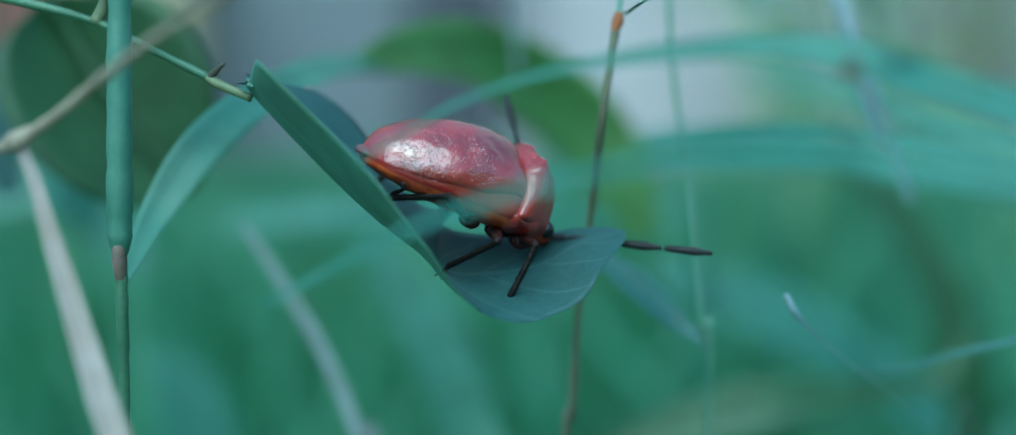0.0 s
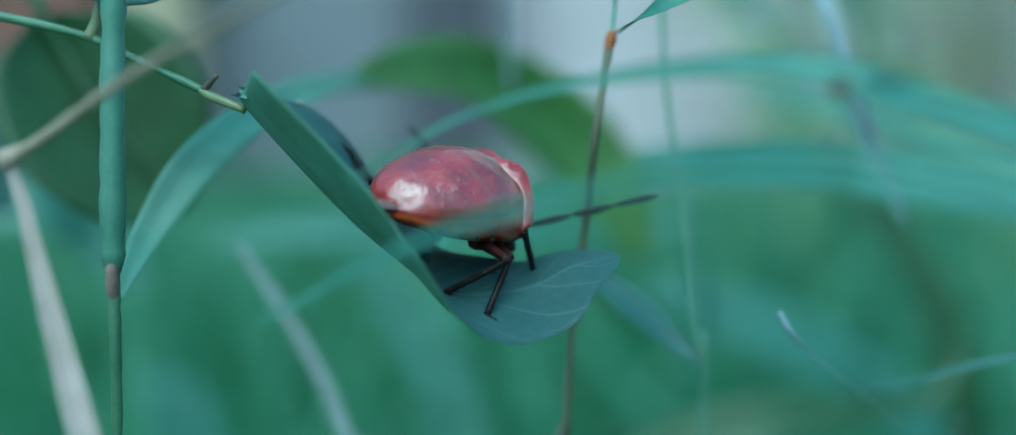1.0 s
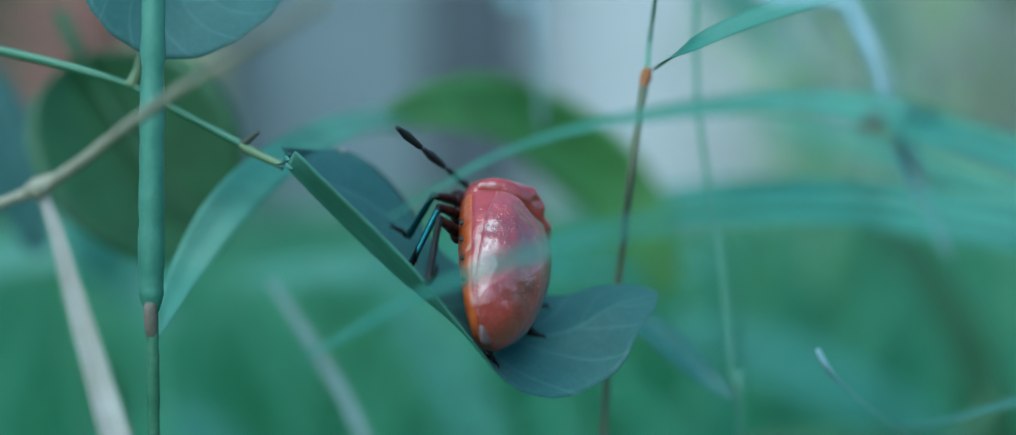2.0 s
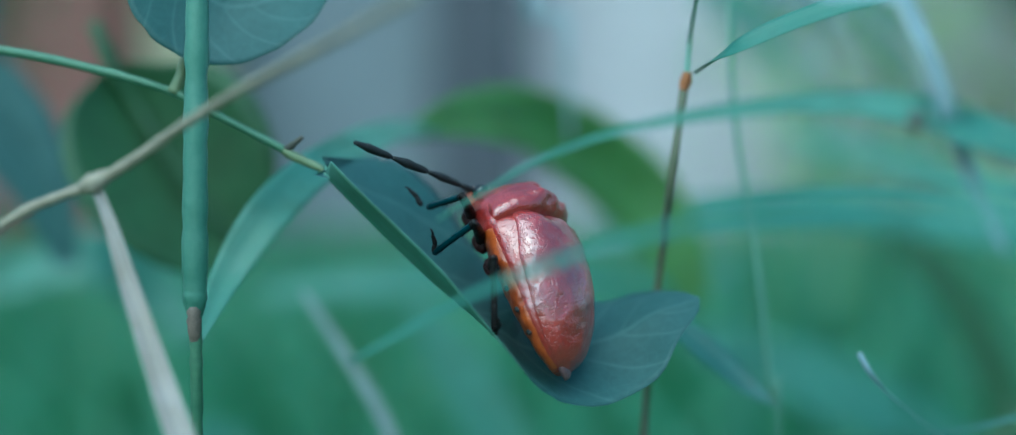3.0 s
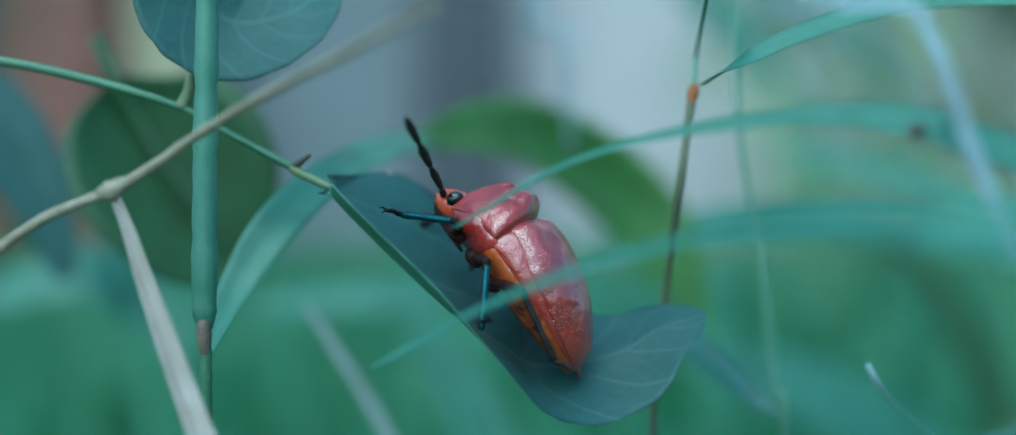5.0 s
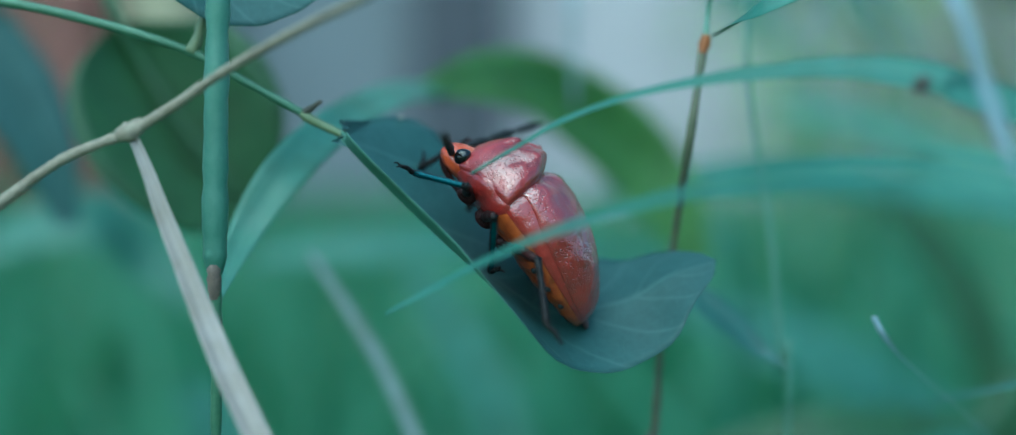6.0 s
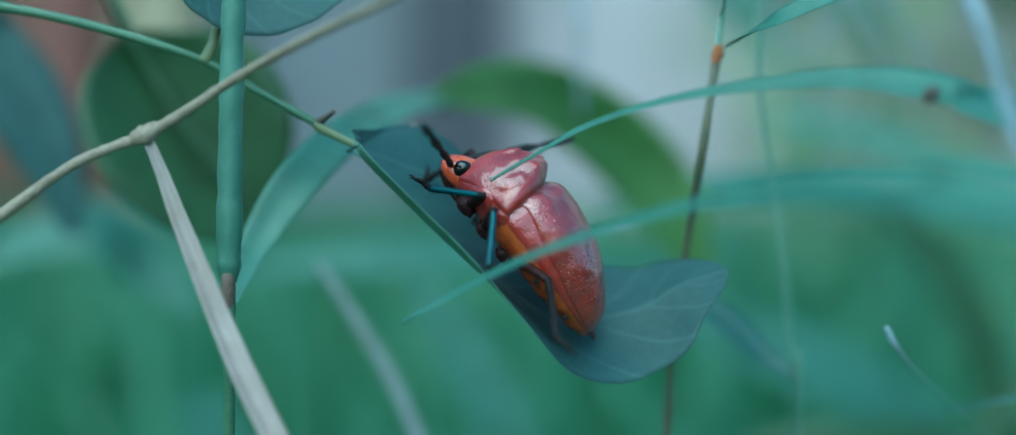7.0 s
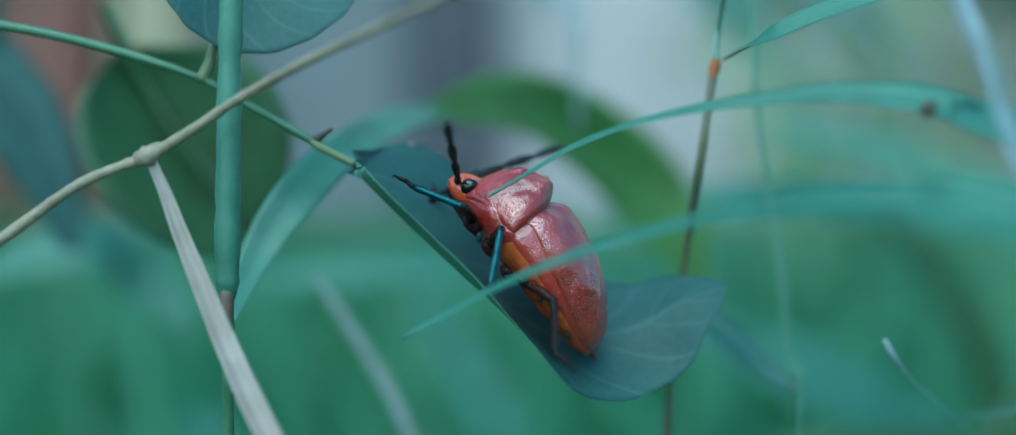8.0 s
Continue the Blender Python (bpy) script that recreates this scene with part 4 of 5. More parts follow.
def build_bug():
    root = tagged(new("shield_bug"), "glossy red shield bug with black antennae, walking on the leaf", "bug")
    # back shield: a dome whose edges run together at the tail
    v, f = rings(FINE, shield_ring)
    v = dents(v, [(2.2, 2.6, 0.9, -0.40), (2.2, -2.6, 0.9, -0.40), (0.4, 3.9, 0.9, -0.32), (0.4, -3.9, 0.9, -0.32), (-3.2, 3.0, 1.1, -0.28), (-3.2, -3.0, 1.1, -0.28),
                  (-1.6, 1.4, 0.9, -0.14), (-1.6, -1.4, 0.9, -0.14), (1.7, 1.2, 0.7, 0.16), (1.7, -1.2, 0.7, 0.16), (-0.6, 2.8, 0.5, -0.18), (-0.6, -2.8, 0.5, -0.18), (-5.4, 2.2, 0.8, -0.12), (-5.4, -2.2, 0.8, -0.12)])
    link("back_shield", mm_mesh("back_shield", v, f, MAT_RED), root, None, "pitted glossy red back shield")
    v, f = rings(FINE, wing_ring)
    link("wing_cover", mm_mesh("wing_cover", v, f, MAT_PRON), root, None, "narrow dark red wing margins")
    v, f = rings(FINE[1:], belly_ring, 48)
    link("belly", mm_mesh("belly", v, f, MAT_ORANGE), root, None, "orange-red segmented belly")
    # pale skin that peeps out at the tail
    v, f = loft([(-11.1, 0.3, 0.35, 0.0), (-10.8, 0.8, 0.6, 0.0), (-10.2, 1.2, 0.8, 0.0), (-9.4, 1.5, 0.9, 0.1)], 12, 20, 2.2)
    link("wing_tip", mm_mesh("wing_tip", v, f, MAT_MEMBRANE), root, None, "pale greyish wing tip")
    # neck shield: a swollen collar with rounded shoulders
    v, f = loft([(2.7, 4.2, 4.2, 0.9), (2.95, 5.0, 5.2, 0.5), (3.4, 5.75, 6.0, 0.3), (4.2, 5.8, 6.55, 0.2), (5.1, 5.2, 6.4, 0.0), (6.0, 4.6, 6.05, -0.2), (6.8, 3.9, 5.45, -0.4), (7.5, 3.2, 4.6, -0.6), (8.1, 2.5, 3.5, -0.8), (8.45, 1.9, 2.3, -0.8)], 84, 96, 2.0, 0.30)
    v = dents(v, [(5.2, 2.2, 1.1, 0.20), (5.2, -2.2, 1.1, 0.20), (4.8, 0, 0.8, -0.18), (6.5, 1.5, 0.6, -0.42), (6.5, -1.5, 0.6, -0.42), (4.9, 2.9, 0.85, 0.36), (4.9, -2.9, 0.85, 0.36), (5.6, 0, 0.7, -0.3), (7.1, 0.4, 0.5, 0.16),
                  (5.6, 3.8, 0.5, -0.36), (5.6, -3.8, 0.5, -0.36), (4.5, 1.1, 0.7, 0.3), (4.5, -1.1, 0.7, 0.3), (6.4, 2.8, 0.5, 0.3), (6.4, -2.8, 0.5, 0.3),
                  (5.8, 2.0, 0.4, -0.32), (5.8, -2.0, 0.4, -0.32), (4.1, 2.0, 0.4, -0.26), (4.1, -2.0, 0.4, -0.26)])
    # small uneven pocks between the swellings
    rng = random.Random(5)
    v = dents(v, [(rng.uniform(4.2, 7.6), rng.uniform(-4.2, 4.2), rng.uniform(0.25, 0.42), rng.choice((-1, 1)) * rng.uniform(0.10, 0.20)) for k in range(46)])
    for p in v:
        # pointed shoulders
        if abs(p[1]) > 3.5:
            g = math.exp(-(p[0] - 3.7) ** 2 / 0.7 - (p[2] - 1.5) ** 2 / 0.8)
            p[1] *= 1 + 0.04 * g
            p[0] -= 0.25 * g
    link("pronotum", mm_mesh("pronotum", v, f, MAT_PRON), root, None, "bumpy swollen red neck shield")
    # thorax flanks, red down to the hips
    v, f = loft([(-0.6, 5.0, 1.0, -0.9), (0.6, 5.6, 1.8, -1.2), (2.4, 5.7, 2.5, -1.3), (4.2, 5.6, 2.9, -1.3), (5.8, 4.65, 2.6, -1.3), (7.0, 3.6, 2.0, -1.2), (7.8, 2.6, 1.3, -1.1)], 40, 44, 2.0, 0.70)
    for p in v:
        p[1] *= 1 + 0.03 * math.sin(p[0] * 2.4)
    link("thorax", mm_mesh("thorax", v, f, MAT_PRON), root, None, "dark red thorax flanks")
    for s in (1, -1):
        for k in range(4):
            x = -7.2 + 2.1 * k
            v, f = loft([(-0.3, 0.05, 0.05, -0.05), (-0.2, 0.16, 0.22, -0.22), (0, 0.2, 0.3, -0.3), (0.2, 0.16, 0.22, -0.22), (0.3, 0.05, 0.05, -0.05)], 8, 10, 2.0)
            y, z = belly_ring(x, -0.42)
            link("spot", mm_mesh("spot", v, f, MAT_ANTENNA), root, Vector((x, y * s, z)) * MM, "small black belly spot")
    # breast plates above the legs
    for s in (1, -1):
        for x in (5.9, 3.2, 0.4):
            v, f = loft([(-1.0, 0.35, 0.4, -0.35), (-0.5, 0.7, 0.7, -0.65), (0.3, 0.75, 0.7, -0.7), (0.9, 0.3, 0.3, -0.35)], 14, 18, 2.2)
            link("hip_plate", mm_mesh("hip_plate", v, f, MAT_FEMUR), root, Vector((x, 3.3 * s, -1.0)) * MM, "dark red hip plate")
    # head
    v, f = loft([(7.4, 2.3, 2.1, -1.2), (8.2, 2.2, 1.9, -1.3), (9.1, 1.7, 1.4, -1.3), (9.8, 1.1, 0.8, -1.1), (10.25, 0.5, 0.2, -0.7)], 24, 28, 2.2)
    link("head", mm_mesh("head", v, f, MAT_HEAD), root, None, "orange-red head")
    for s in (1, -1):
        v, f = loft([(-0.8, 0.1, 0.1, -0.1), (-0.55, 0.5, 0.55, -0.55), (0, 0.72, 0.86, -0.86), (0.55, 0.5, 0.55, -0.55), (0.8, 0.1, 0.1, -0.1)], 16, 20, 2.0)
        link("eye", mm_mesh("eye", v, f, MAT_EYE), root, Vector((8.6, 1.75 * s, 0.6)) * MM, "shiny black bulging eye")
    # beak under the head
    v, f = limb([(9.6, 0, -1.0), (8.6, 0, -1.5), (6.8, 0, -1.7), (4.6, 0, -1.8)], (0.3, 0.35, 0.3, 0.15))
    link("beak", mm_mesh("beak", v, f, MAT_FEMUR), root)
    # antennae
    ant = {}
    for s, side in ((1, "left"), (-1, "right")):
        v, f = limb([(0, 0, 0), (0.9, 0, 0.05), (1.7, 0, 0.1)], (0.28, 0.32, 0.26), n=10)
        a = link("antenna", mm_mesh("antenna", v, f, MAT_ANTENNA), root, Vector((9.5, 1.0 * s, -0.1)) * MM, "jointed black antenna")
        for x0, x1, r in ((1.8, 6.2, 0.34), (6.4, 10.7, 0.38), (10.9, 15.4, 0.36)):
            d = (x1 - x0)
            z = lambda x: 0.1 + 0.012 * x * (1 if s > 0 else 0.6)
            v, f = limb([(x0, 0, z(x0)), (x0 + 0.15 * d, 0, z(x0 + 0.15 * d)), (x0 + 0.6 * d, 0, z(x0 + 0.6 * d)), (x1, 0, z(x1))], (0.15, 0.85 * r, 1.12 * r, 0.18), n=16)
            link("segment", mm_mesh("segment", v, f, MAT_ANTENNA), a)
        ant[side] = a
    # legs
    legs = {}
    for key, (hip, l1, l2) in LEGS.items():
        v, f = limb([(-0.3, 0, 0), (0.5, 0, 0.05), (l1 * 0.5, 0, 0.12), (l1, 0, 0)], (0.42, 0.5, 0.46, 0.36))
        fem = link("leg", mm_mesh("leg", v, f, MAT_FEMUR), root, Vector(hip) * MM)
        v, f = limb([(-0.1, 0, 0), (0.4, 0, 0.03), (l2 * 0.55, 0, 0.05), (l2, 0, 0)], (0.36, 0.32, 0.28, 0.3))
        tib = link("shin", mm_mesh("shin", v, f, MAT_LEG), fem, Vector((l1, 0, 0)) * MM, "dark shin with a teal sheen")
        legs[key] = (fem, tib)
    return root, ant, legs


BUG, ANTENNAE, JOINTS = build_bug()


def claw_foot(bend_up):
    """A jointed foot with two claws, along x from the end of the shin."""
    verts, faces = [], []
    for pts, rad in (([(-0.1, 0, 0), (0.4, 0, 0.02), (0.75, 0, bend_up)], (0.2, 0.26, 0.2)),
                     ([(0.72, 0, bend_up), (1.1, 0, bend_up), (1.65, 0, 0.0)], (0.19, 0.22, 0.16)),
                     ([(1.6, 0.05, 0), (1.95, 0.26, 0.05), (2.2, 0.34, -0.12)], (0.10, 0.08, 0.03)),
                     ([(1.6, -0.05, 0), (1.95, -0.26, 0.05), (2.2, -0.34, -0.12)], (0.10, 0.08, 0.03))):
        v, f = limb(pts, rad, 8, 10)
        o = len(verts)
        verts += [tuple(p) for p in v]
        faces += [tuple(i + o for i in q) for q in f]
    return verts, faces


def add_feet():
    """Feet at the ends of the shins, and fine bristles along them."""
    for key, (fem, tib) in JOINTS.items():
        l2 = LEGS[key][2]
        verts = [v.co / MM for v in tib.data.vertices]
        faces = [tuple(p.vertices) for p in tib.data.polygons]
        rng = random.Random(key)
        for k in range(60):
            x = l2 * (0.12 + 0.83 * rng.random())
            th = rng.random() * 6.28
            a, b = math.cos(th), math.sin(th)
            o = len(verts)
            base = Vector((x, 0.26 * a, 0.26 * b))
            verts += [base + Vector((-0.03, 0, 0)), base + Vector((0.03, 0.025 * b, -0.025 * a)), base + Vector((0.03, -0.025 * b, 0.025 * a)), base + Vector((0.22, 0.26 * a, 0.26 * b))]
            faces += [(o, o + 1, o + 3), (o + 1, o + 2, o + 3), (o + 2, o, o + 3)]
        me = mm_mesh("shin", [tuple(v) for v in verts], faces, MAT_LEG)
        me.materials.append(MAT_PAINTED_SHEEN)
        # teal reflection put into the colour of the front and middle left shins only
        for p in me.polygons:
            if key in ("front_left", "middle_left") and 0.3 < p.center.x / MM < l2 - 0.2 and abs(p.normal.z) > 0.6:
                p.material_index = 1
        tib.data = me
        v, f = claw_foot(0.12)
        foot = link("foot", mm_mesh("foot", v, f, MAT_LEG), fem, Vector((LEGS[key][1] + l2, 0, 0)) * MM, "dark clawed foot")
        JOINTS[key] = (fem, tib, foot)


add_feet()


def basis(x, z):
    """A turn whose x axis lies along x, with its z axis as near as may be to z."""
    x = Vector(x).normalized()
    y = Vector(z).cross(x).normalized()
    return Matrix((x, y, x.cross(y))).transposed().to_4x4()


def bend(hip, foot, l1, l2, pole):
    """The poses of thigh and shin that bring the shin's end to the foot, knee towards pole."""
    hip, foot = Vector(hip), Vector(foot)
    d = foot - hip
    r = min(max(d.length, abs(l1 - l2) + 0.8), (l1 + l2) * 0.985)
    ca = (l1 * l1 + r * r - l2 * l2) / (2 * l1 * r)
    a = math.acos(max(-1, min(1, ca)))
    d.normalize()
    side = (Vector(pole) - d * Vector(pole).dot(d)).normalized()
    knee = d * math.cos(a) * l1 + side * math.sin(a) * l1
    shin = d * r - knee
    m = basis(knee, side * math.cos(a) - d * math.sin(a))
    turn = knee.normalized().angle(shin)
    return Matrix.Translation(hip * MM) @ m, Matrix.Translation((l1 * MM, 0, 0)) @ Matrix.Rotation(turn, 4, "Y")


# each leg by time: its knee, the end of its shin, and the way its foot points, in the bug's space
STEPS_FRONT_RIGHT = [(0, (5.3, -7.5, 0.1), (5.2, -8.0, -5.3), (0.44, -0.87, 0.21)), (0.5, (4.4, -7.5, -0.3), (8.8, -5.2, -2.4), (0.40, -0.91, 0.07)), (1, (3.2, -6.4, 1.1), (6.8, -6.9, -2.9), (0.15, -0.95, 0.28)), (1.3, (3.2, -6.1, 1.0), (-0.2, -10.1, -0.9), (0.11, -0.80, 0.59)), (1.5, (3.1, -6.2, 1.1), (-0.7, -10.2, 0.5), (0.08, -0.82, 0.56)), (1.7, (5.6, -7.2, 2.3), (0.4, -7.6, 4.3), (0.00, -0.34, 0.94)), (3.3, (9.0, -5.6, 0.6), (9.6, -6.6, -4.2), (0.40, -0.70, 0.50)), (8, (9.0, -5.6, 0.6), (9.6, -6.6, -4.2), (0.40, -0.70, 0.50))]
STEPS_MIDDLE_RIGHT = [(0, (1.4, -8.1, -0.5), (0.0, -4.7, -5.3), (-0.53, -0.76, -0.37)), (0.5, (1.9, -8.3, -1.6), (-0.2, -10.2, -6.7), (0.56, -0.81, -0.19)), (1, (-0.1, -7.3, -0.9), (-2.7, -8.6, -5.9), (0.10, -0.96, -0.27)), (1.3, (0.5, -7.0, 1.4), (-3.2, -9.1, -2.5), (0.29, -0.94, 0.20)), (1.5, (-0.0, -6.6, 1.5), (-4.1, -9.2, -1.9), (0.23, -0.93, 0.30)), (1.7, (2.1, -7.9, 2.2), (-3.8, -8.5, 3.0), (0.08, -0.51, 0.86)), (1.8, (0.9, -7.5, 1.0), (-4.6, -7.7, 3.3), (-0.08, -0.42, 0.90)), (2, (3.5, -8.4, -0.1), (-1.7, -8.4, 2.7), (-0.38, -0.58, 0.72)), (2.2, (1.9, -8.1, 0.7), (-3.6, -7.7, 2.6), (-0.28, -0.38, 0.88)), (3.3, (4.0, -7.2, 0.6), (3.4, -8.0, -4.4), (0.40, -0.70, 0.50)), (8, (4.0, -7.2, 0.6), (3.4, -8.0, -4.4), (0.40, -0.70, 0.50))]
STEPS_HIND_RIGHT = [(0, (-4.3, -6.6, 1.0), (-7.0, -1.7, -2.4), (0.25, -0.59, 0.77)), (0.5, (-4.8, -5.9, -1.8), (-5.4, 0.8, -2.6), (0.46, -0.19, 0.87)), (1, (-2.5, -8.6, -0.8), (-3.1, -4.1, -5.7), (0.12, -0.90, -0.42)), (1.3, (-3.2, -8.0, 0.1), (-7.8, -5.3, -3.8), (0.11, -0.88, -0.46)), (1.5, (-3.0, -7.9, 0.8), (-7.0, -5.3, -3.6), (0.09, -0.96, -0.25)), (1.7, (-2.2, -6.2, 4.1), (-7.5, -5.6, -0.3), (-0.35, -0.90, 0.28)), (1.8, (-2.5, -6.0, 4.1), (-7.4, -4.8, -0.6), (-0.44, -0.84, 0.33)), (2, (-1.9, -8.4, 1.1), (-7.1, -4.8, -0.9), (-0.86, -0.06, 0.51)), (2.2, (-2.9, -8.0, 0.8), (-8.0, -4.1, -0.9), (-0.90, 0.23, 0.38)), (3.3, (-2.6, -7.6, 0.4), (-5.4, -7.2, -4.6), (0.40, -0.70, 0.50)), (8, (-2.6, -7.6, 0.4), (-5.4, -7.2, -4.6), (0.40, -0.70, 0.50))]
STEPS_FRONT_LEFT = [(0, (9.0, 5.6, 0.6), (9.6, 6.6, -4.2), (0.40, 0.70, 0.50)), (1.3, (9.0, 5.6, 0.6), (9.6, 6.6, -4.2), (0.40, 0.70, 0.50)), (1.7, (4.4, 7.2, -0.3), (1.6, 9.7, -4.1), (0.29, 0.86, 0.42)), (1.8, (5.9, 7.5, -2.2), (4.0, 4.1, -6.3), (0.34, 0.80, 0.50)), (2, (3.1, 6.4, -2.1), (3.4, 2.2, -6.2), (0.01, 0.84, -0.55)), (2.2, (4.0, 7.1, -2.0), (6.4, 2.3, -4.0), (0.78, 0.28, 0.56)), (3.3, (6.3, 7.4, 0.5), (9.6, 6.3, -4.0), (0.82, 0.42, -0.38)), (3.5, (6.6, 7.2, 0.4), (8.1, 11.4, -2.7), (0.75, 0.54, -0.38)), (4, (5.3, 7.2, 0.7), (6.2, 11.8, -2.0), (0.77, 0.45, -0.45)), (4.5, (5.7, 7.5, 0.1), (9.0, 6.1, -4.2), (0.39, 0.77, -0.51)), (6, (6.8, 7.4, -0.1), (10.2, 4.5, -3.4), (0.76, 0.59, -0.29)), (7, (5.8, 7.0, 1.3), (9.1, 4.2, -2.4), (0.90, 0.33, -0.27)), (7.5, (8.3, 6.9, -0.1), (12.1, 4.4, -3.7), (0.92, 0.09, -0.39)), (8, (7.4, 7.3, -0.1), (11.5, 4.6, -3.0), (0.92, 0.08, -0.38))]
STEPS_MIDDLE_LEFT = [(0, (4.0, 7.2, 0.6), (3.4, 8.0, -4.4), (0.40, 0.70, 0.50)), (0.9, (4.0, 7.2, 0.6), (3.4, 8.0, -4.4), (0.40, 0.70, 0.50)), (1.3, (4.6, 7.9, 1.0), (-1.1, 7.4, -0.4), (-0.49, 0.64, 0.59)), (1.5, (3.7, 8.0, 1.2), (-1.5, 7.2, -1.4), (-0.15, 0.89, 0.42)), (1.7, (-0.5, 6.8, -0.3), (0.8, 4.1, -5.4), (0.12, 0.97, -0.22)), (1.8, (0.1, 7.4, -0.9), (2.3, 3.9, -5.3), (0.09, 0.90, -0.42)), (2, (-0.1, 7.4, -1.3), (-4.2, 4.5, -5.0), (-0.07, 0.82, 0.56)), (2.2, (0.3, 7.4, -1.3), (-0.5, 3.0, -5.8), (0.59, 0.64, 0.50)), (3.3, (3.8, 8.1, 0.8), (4.2, 5.5, -4.5), (0.65, 0.74, 0.20)), (3.5, (5.1, 7.4, 1.1), (3.2, 10.2, -3.4), (0.15, 0.97, 0.17)), (4, (0.9, 7.8, -0.0), (-1.8, 4.1, -3.9), (0.19, 0.78, 0.60)), (4.5, (1.0, 7.8, -0.2), (-3.4, 9.7, -3.2), (-0.10, 0.94, 0.34)), (6, (3.4, 8.3, 0.4), (-0.7, 5.6, -3.1), (-0.08, 0.82, 0.56)), (7, (4.2, 7.8, 1.1), (1.2, 11.8, -1.5), (0.03, 0.95, 0.32)), (7.5, (4.5, 7.7, 1.2), (1.5, 11.5, -1.7), (0.03, 0.95, 0.30)), (8, (4.1, 7.8, 1.1), (1.1, 11.6, -2.0), (0.04, 0.96, 0.29))]
STEPS_HIND_LEFT = [(0, (-2.6, 7.6, 0.4), (-5.4, 7.2, -4.6), (0.40, 0.70, 0.50)), (0.5, (0.6, 9.2, -0.3), (-5.7, 9.0, 1.5), (-0.80, 0.53, 0.29)), (1, (-4.4, 6.6, 0.6), (-0.4, 11.9, 1.1), (-0.47, 0.72, 0.51)), (1.3, (-4.7, 6.1, 0.4), (-0.2, 10.9, 1.0), (-0.31, 0.87, 0.39)), (1.5, (-4.8, 5.3, 1.3), (-1.2, 10.5, -0.4), (-0.25, 0.94, 0.25)), (1.7, (-3.6, 7.4, 0.5), (-0.5, 3.6, -4.1), (0.81, 0.50, 0.31)), (1.8, (-3.7, 7.5, -1.9), (-9.4, 5.2, -3.8), (-0.24, 0.70, 0.67)), (3.3, (-1.2, 8.7, 1.1), (-5.8, 5.9, -2.8), (-0.10, 0.83, 0.55)), (3.5, (-0.9, 8.7, 1.1), (-5.5, 6.0, -2.8), (-0.10, 0.84, 0.54)), (4, (-2.0, 8.3, 1.3), (-6.7, 6.2, -3.0), (-0.11, 0.88, 0.46)), (4.5, (-1.8, 8.3, 1.2), (-8.3, 6.0, 0.2), (-0.76, 0.37, 0.54)), (6, (-2.1, 8.3, 0.7), (-5.9, 13.1, -1.0), (-0.93, 0.35, 0.06)), (7, (-3.2, 7.5, 0.6), (-6.8, 12.7, -0.6), (-0.89, 0.39, 0.22)), (7.5, (-2.7, 7.8, 1.0), (-5.4, 13.4, -0.4), (-0.96, 0.14, 0.23)), (8, (-3.4, 7.4, 0.6), (-6.5, 12.8, -0.8), (-0.89, 0.40, 0.21))]
FEELER_RIGHT = [(0, 21.6, -8.6, 6.2), (0.5, 19.2, -10.9, 7.5), (1, 19.2, -9.9, 7.9), (1.3, 14.6, -12.3, 9.0), (1.5, 15.2, -11.6, 9.5), (1.7, 20.9, -6.1, 9.0), (2, 21.5, -9.7, -4.2), (2.2, 20.4, -11.0, -4.4), (3.3, 17.1, -13.2, -5.6), (3.5, 16.4, -14.2, -4.1), (4, 18.6, -12.6, -4.5), (4.5, 16.3, -14.3, -3.7), (6, 5.5, -14.0, 7.2), (7, 3.6, -11.8, 9.1), (7.5, 4.9, -13.2, 8.1), (8, 5.8, -12.9, 8.9)]
FEELER_LEFT = [(0, 5.2, 13.3, 8.2), (1, 10.9, 15.6, 4.6), (1.5, 6.2, 14.9, 5.8), (1.7, 4.3, 14.7, -4.8), (1.8, 2.8, 14.1, -4.5), (2, 2.6, 14.4, -3.3), (2.2, 2.6, 14.6, -2.5), (3.3, 13.6, 15.0, -5.1), (3.5, 14.3, 15.6, 1.0), (4, 14.2, 15.3, 3.2), (4.5, 15.4, 15.0, 2.4), (6, 11.9, 16.1, 1.6), (7, 13.7, 15.7, 1.9), (7.5, 14.3, 15.0, 4.3), (8, 14.0, 15.3, 3.4)]
STEPS = {"front_right": STEPS_FRONT_RIGHT, "middle_right": STEPS_MIDDLE_RIGHT, "hind_right": STEPS_HIND_RIGHT, "front_left": STEPS_FRONT_LEFT, "middle_left": STEPS_MIDDLE_LEFT, "hind_left": STEPS_HIND_LEFT}
FEELERS = {"right": FEELER_RIGHT, "left": FEELER_LEFT}


def full(rows):
    """Rows that reach from the clip's start to its end."""
    rows = list(rows)
    if rows[0][0] > 0:
        rows.insert(0, (0.0, *rows[0][1:]))
    if rows[-1][0] < 8:
        rows.append((8.0, *rows[-1][1:]))
    return rows


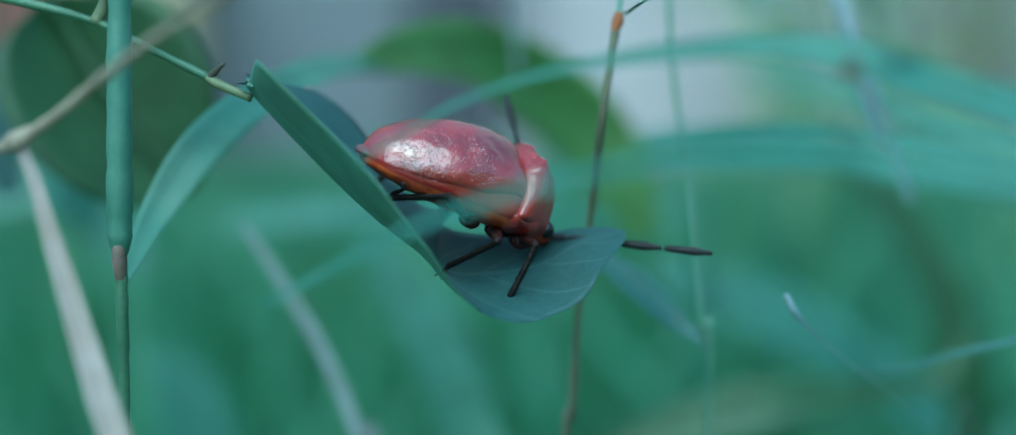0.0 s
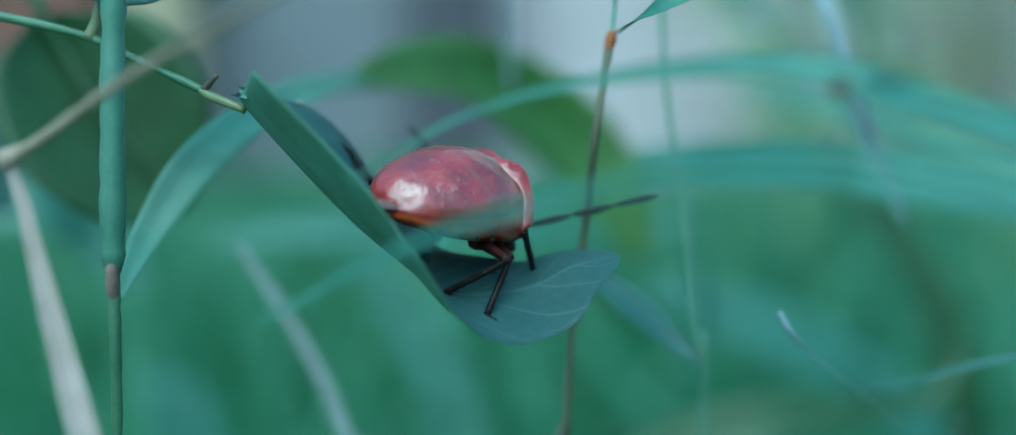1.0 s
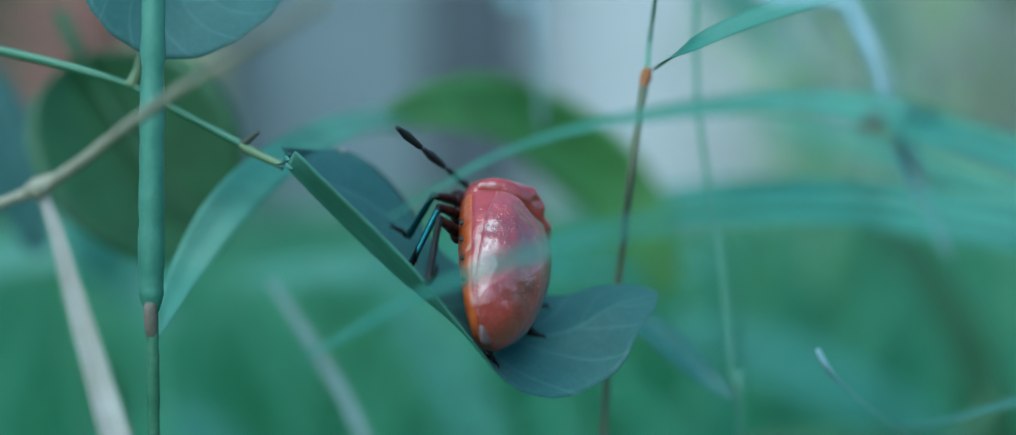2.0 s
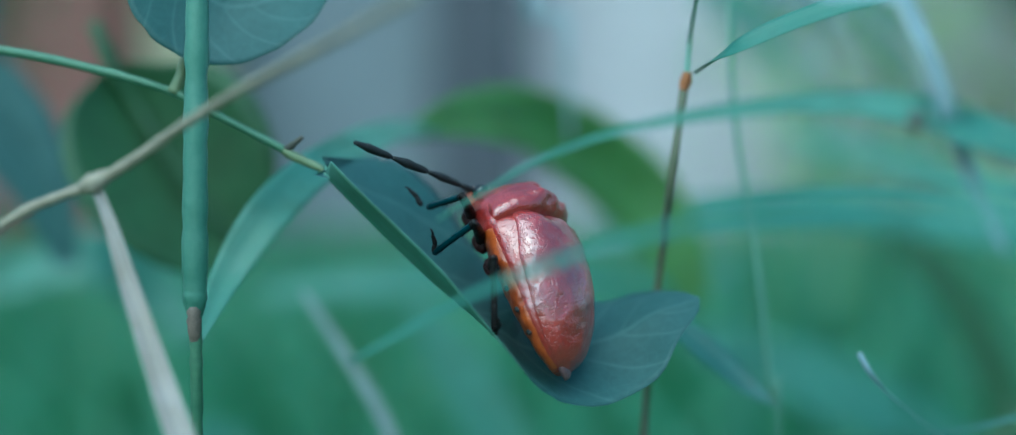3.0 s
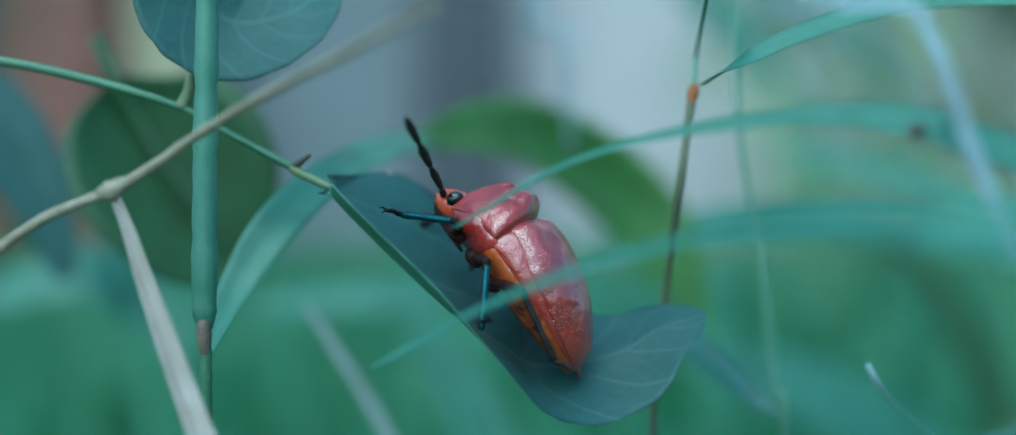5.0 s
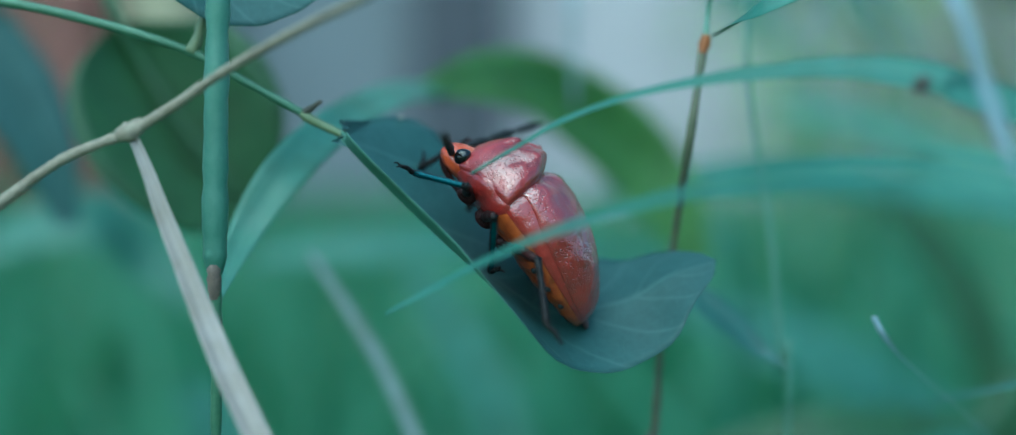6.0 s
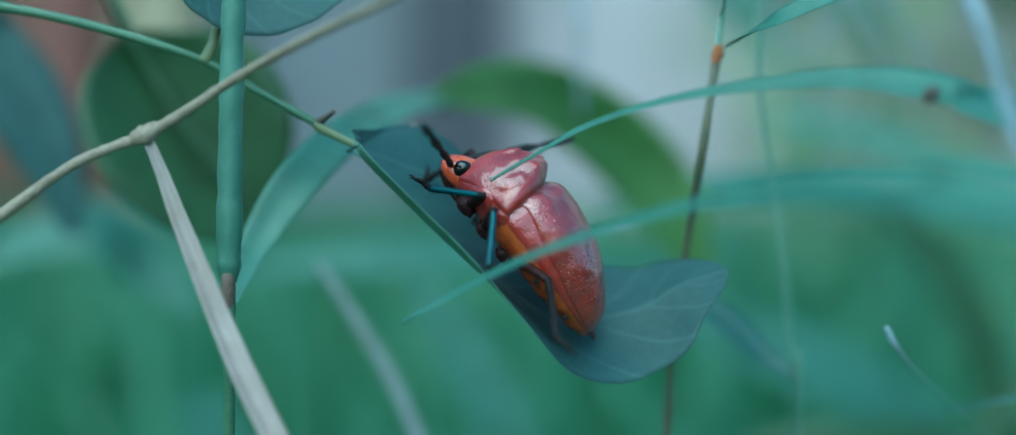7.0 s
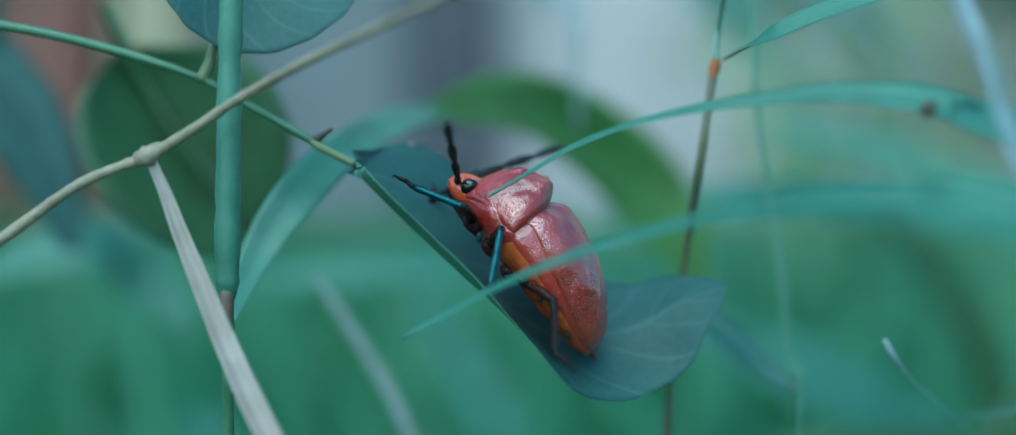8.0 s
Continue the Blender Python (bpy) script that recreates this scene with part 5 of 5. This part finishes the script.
def motions():
    walk(SPRIG, [
        (0, pose(-0.05102, 0.12987, 0.27070, -2.68, -3.54, -6.74)),
        (0.5, pose(-0.05102, 0.12987, 0.27070, -2.70, -3.65, -6.81)),
        (1, pose(-0.05102, 0.12987, 0.27070, -2.85, -4.74, -7.57)),
        (1.5, pose(-0.05102, 0.12987, 0.27070, -2.44, -3.50, -6.14)),
        (2, pose(-0.05102, 0.12987, 0.27070, -1.14, -1.34, -2.61)),
        (2.2, pose(-0.05102, 0.12987, 0.27070, -1.07, -1.09, -2.43)),
        (3.3, pose(-0.05102, 0.12987, 0.27070, -0.34, -1.41, -0.78)),
        (3.5, pose(-0.05102, 0.12987, 0.27070, -0.32, -1.28, -0.73)),
        (4, pose(-0.05102, 0.12987, 0.27070, -0.33, -0.96, -0.74)),
        (4.5, pose(-0.05102, 0.12987, 0.27070, -0.30, -0.72, -0.66)),
        (5.8, pose(-0.05102, 0.12987, 0.27070, -0.08, 0.24, -0.16)),
        (6, pose(-0.05102, 0.12987, 0.27070, -0.00, -0.30, -0.01)),
        (6.5, pose(-0.05102, 0.12987, 0.27070, 0.00, -0.23, 0.00)),
        (7, pose(-0.05102, 0.12987, 0.27070, 0.00, -0.00, -0.00)),
        (7.5, pose(-0.05102, 0.12987, 0.27070, -0.02, 0.41, -0.05)),
        (8, pose(-0.05102, 0.12987, 0.27070, -0.04, 0.31, -0.10)),
    ])
    walk(PERCH, [
        (0, pose(0.02695, 0.00122, -0.01077, -11.03, 5.89, 11.63)),
        (0.5, pose(0.02721, 0.00011, -0.01057, -11.85, 6.87, 11.03)),
        (1, pose(0.02741, -0.00039, -0.01092, -11.01, 8.46, 14.25)),
        (1.5, pose(0.02742, 0.00055, -0.01117, -7.45, 5.56, 12.25)),
        (2, pose(0.02759, 0.00030, -0.01166, -4.70, 2.46, 8.52)),
        (3.5, pose(0.02701, 0.00008, -0.01208, -3.76, 1.96, 2.94)),
        (4, pose(0.02696, 0.00040, -0.01186, -2.87, 0.88, 2.44)),
        (4.5, pose(0.02687, 0.00033, -0.01202, -2.90, 0.78, 0.04)),
        (6, pose(0.02712, 0.00024, -0.01212, -0.43, 0.38, 0.02)),
        (6.5, pose(0.02703, 0.00027, -0.01211, 0.08, 0.28, -0.99)),
        (7, pose(0.02712, 0.00037, -0.01209, 1.20, -0.12, -0.26)),
        (7.5, pose(0.02716, 0.00039, -0.01221, 1.14, -0.66, -0.45)),
        (8, pose(0.02746, 0.00049, -0.01239, 1.91, -0.48, 1.83)),
    ])
    walk(TWIG, [
        (0, pose(-0.03829, 0.10950, 0.25649, 0, -1.5, -8.0)),
        (0.5, pose(-0.03805, 0.10950, 0.25586, 0, -1.8, -8.0)),
        (1, pose(-0.03858, 0.10950, 0.25657, 0, 0.8, -8.0)),
        (1.5, pose(-0.04048, 0.11050, 0.25813, 0, 0.2, -8.0)),
        (2, pose(-0.03967, 0.11050, 0.25730, 0, -0.5, -7.0)),
        (3.5, pose(-0.03992, 0.11450, 0.25811, 0, 0.2, -3.0)),
        (4, pose(-0.03996, 0.11550, 0.25810, 0, 0.0, -3.0)),
        (4.5, pose(-0.04016, 0.11550, 0.25823, 0, 0.0, -3.0)),
        (6, pose(-0.04038, 0.11850, 0.25853, 0, -1.2, -1.0)),
        (6.5, pose(-0.04072, 0.11950, 0.25916, 0, -1.2, 0.0)),
        (7, pose(-0.04067, 0.11950, 0.25893, 0, -1.2, 0.0)),
        (7.5, pose(-0.04061, 0.11950, 0.25897, 0, -1.2, 0.0)),
        (8, pose(-0.04033, 0.12000, 0.25869, 0, -1.2, 0.0)),
    ])
    walk(FRONT, [
        (0, pose(-0.01787, 0.10050, 0.24466)),
        (1, pose(-0.01784, 0.10100, 0.24468)),
        (2, pose(-0.01813, 0.10350, 0.24446)),
        (3.3, pose(-0.01857, 0.10650, 0.24398)),
        (4.5, pose(-0.01864, 0.10950, 0.24383)),
        (6, pose(-0.01858, 0.11450, 0.24346)),
        (7, pose(-0.01856, 0.11600, 0.24337)),
        (8, pose(-0.01852, 0.11650, 0.24335)),
    ])
    walk(SPOTTED, [
        (0, pose(-0.01150, 0.10450, 0.25493)),
        (1, pose(-0.01145, 0.10550, 0.25499)),
        (2, pose(-0.01159, 0.10750, 0.25500)),
        (3.3, pose(-0.01181, 0.11050, 0.25486)),
        (4.5, pose(-0.01180, 0.11250, 0.25495)),
        (6, pose(-0.01152, 0.11750, 0.25505)),
        (7, pose(-0.01125, 0.12050, 0.25514)),
        (8, pose(-0.01125, 0.12050, 0.25514)),
    ])
    walk(BUG, [
        (0, pose(-0.00433, 0.12698, 0.25090, 19.49, 22.81, 27.70)),
        (0.5, pose(-0.00490, 0.12899, 0.25082, 14.72, 16.06, 40.16)),
        (1, pose(-0.00463, 0.12720, 0.25047, 19.76, 8.16, 59.99)),
        (1.3, pose(-0.00577, 0.13019, 0.25031, 26.59, 1.67, 69.43)),
        (1.5, pose(-0.00514, 0.13204, 0.25020, 35.31, -1.51, 71.53)),
        (1.7, pose(-0.00523, 0.13106, 0.25057, 73.75, -15.35, 78.28)),
        (1.8, pose(-0.00573, 0.12990, 0.25035, 77.14, -24.58, 86.16)),
        (2, pose(-0.00541, 0.12758, 0.24992, 72.90, -33.82, 92.16)),
        (2.2, pose(-0.00534, 0.12778, 0.24953, 70.24, -40.20, 96.35)),
        (3.3, pose(-0.00617, 0.12695, 0.24863, 22.77, -54.53, -214.63)),
        (3.5, pose(-0.00640, 0.12541, 0.24843, 17.05, -56.28, -203.25)),
        (4, pose(-0.00654, 0.12655, 0.24922, 20.07, -52.12, -209.76)),
        (4.5, pose(-0.00734, 0.12723, 0.24980, 16.72, -52.58, -203.52)),
        (6, pose(-0.00783, 0.12770, 0.24922, -9.79, -53.18, -172.71)),
        (7, pose(-0.00879, 0.12649, 0.24912, -8.86, -51.39, -176.31)),
        (7.5, pose(-0.00769, 0.12688, 0.24876, -10.80, -53.94, -176.50)),
        (8, pose(-0.00824, 0.12787, 0.24867, -5.87, -53.23, -178.48)),
    ])
    for key, rows in STEPS.items():
        hip, l1, l2 = LEGS[key]
        thigh, shin, foot = [], [], []
        for t, knee, end, ahead in rows:
            a, b = bend(hip, end, l1, l2, Vector(knee) - Vector(hip))
            thigh.append((t, a))
            shin.append((t, b))
            tip = (a @ b) @ Vector((l2 * MM, 0, 0))
            foot.append((t, a.inverted() @ Matrix.Translation(tip) @ basis(ahead, (0, 0, 1))))
        walk(JOINTS[key][0], thigh)
        walk(JOINTS[key][1], shin)
        walk(JOINTS[key][2], foot)
    for side, rows in FEELERS.items():
        at = Vector((9.5, 1.0 if side == "left" else -1.0, -0.1))
        walk(ANTENNAE[side], [(t, Matrix.Translation(at * MM) @ basis(Vector((x, y, z)) - at, (0.1, 0, 1))) for t, x, y, z in full(rows)])


motions()
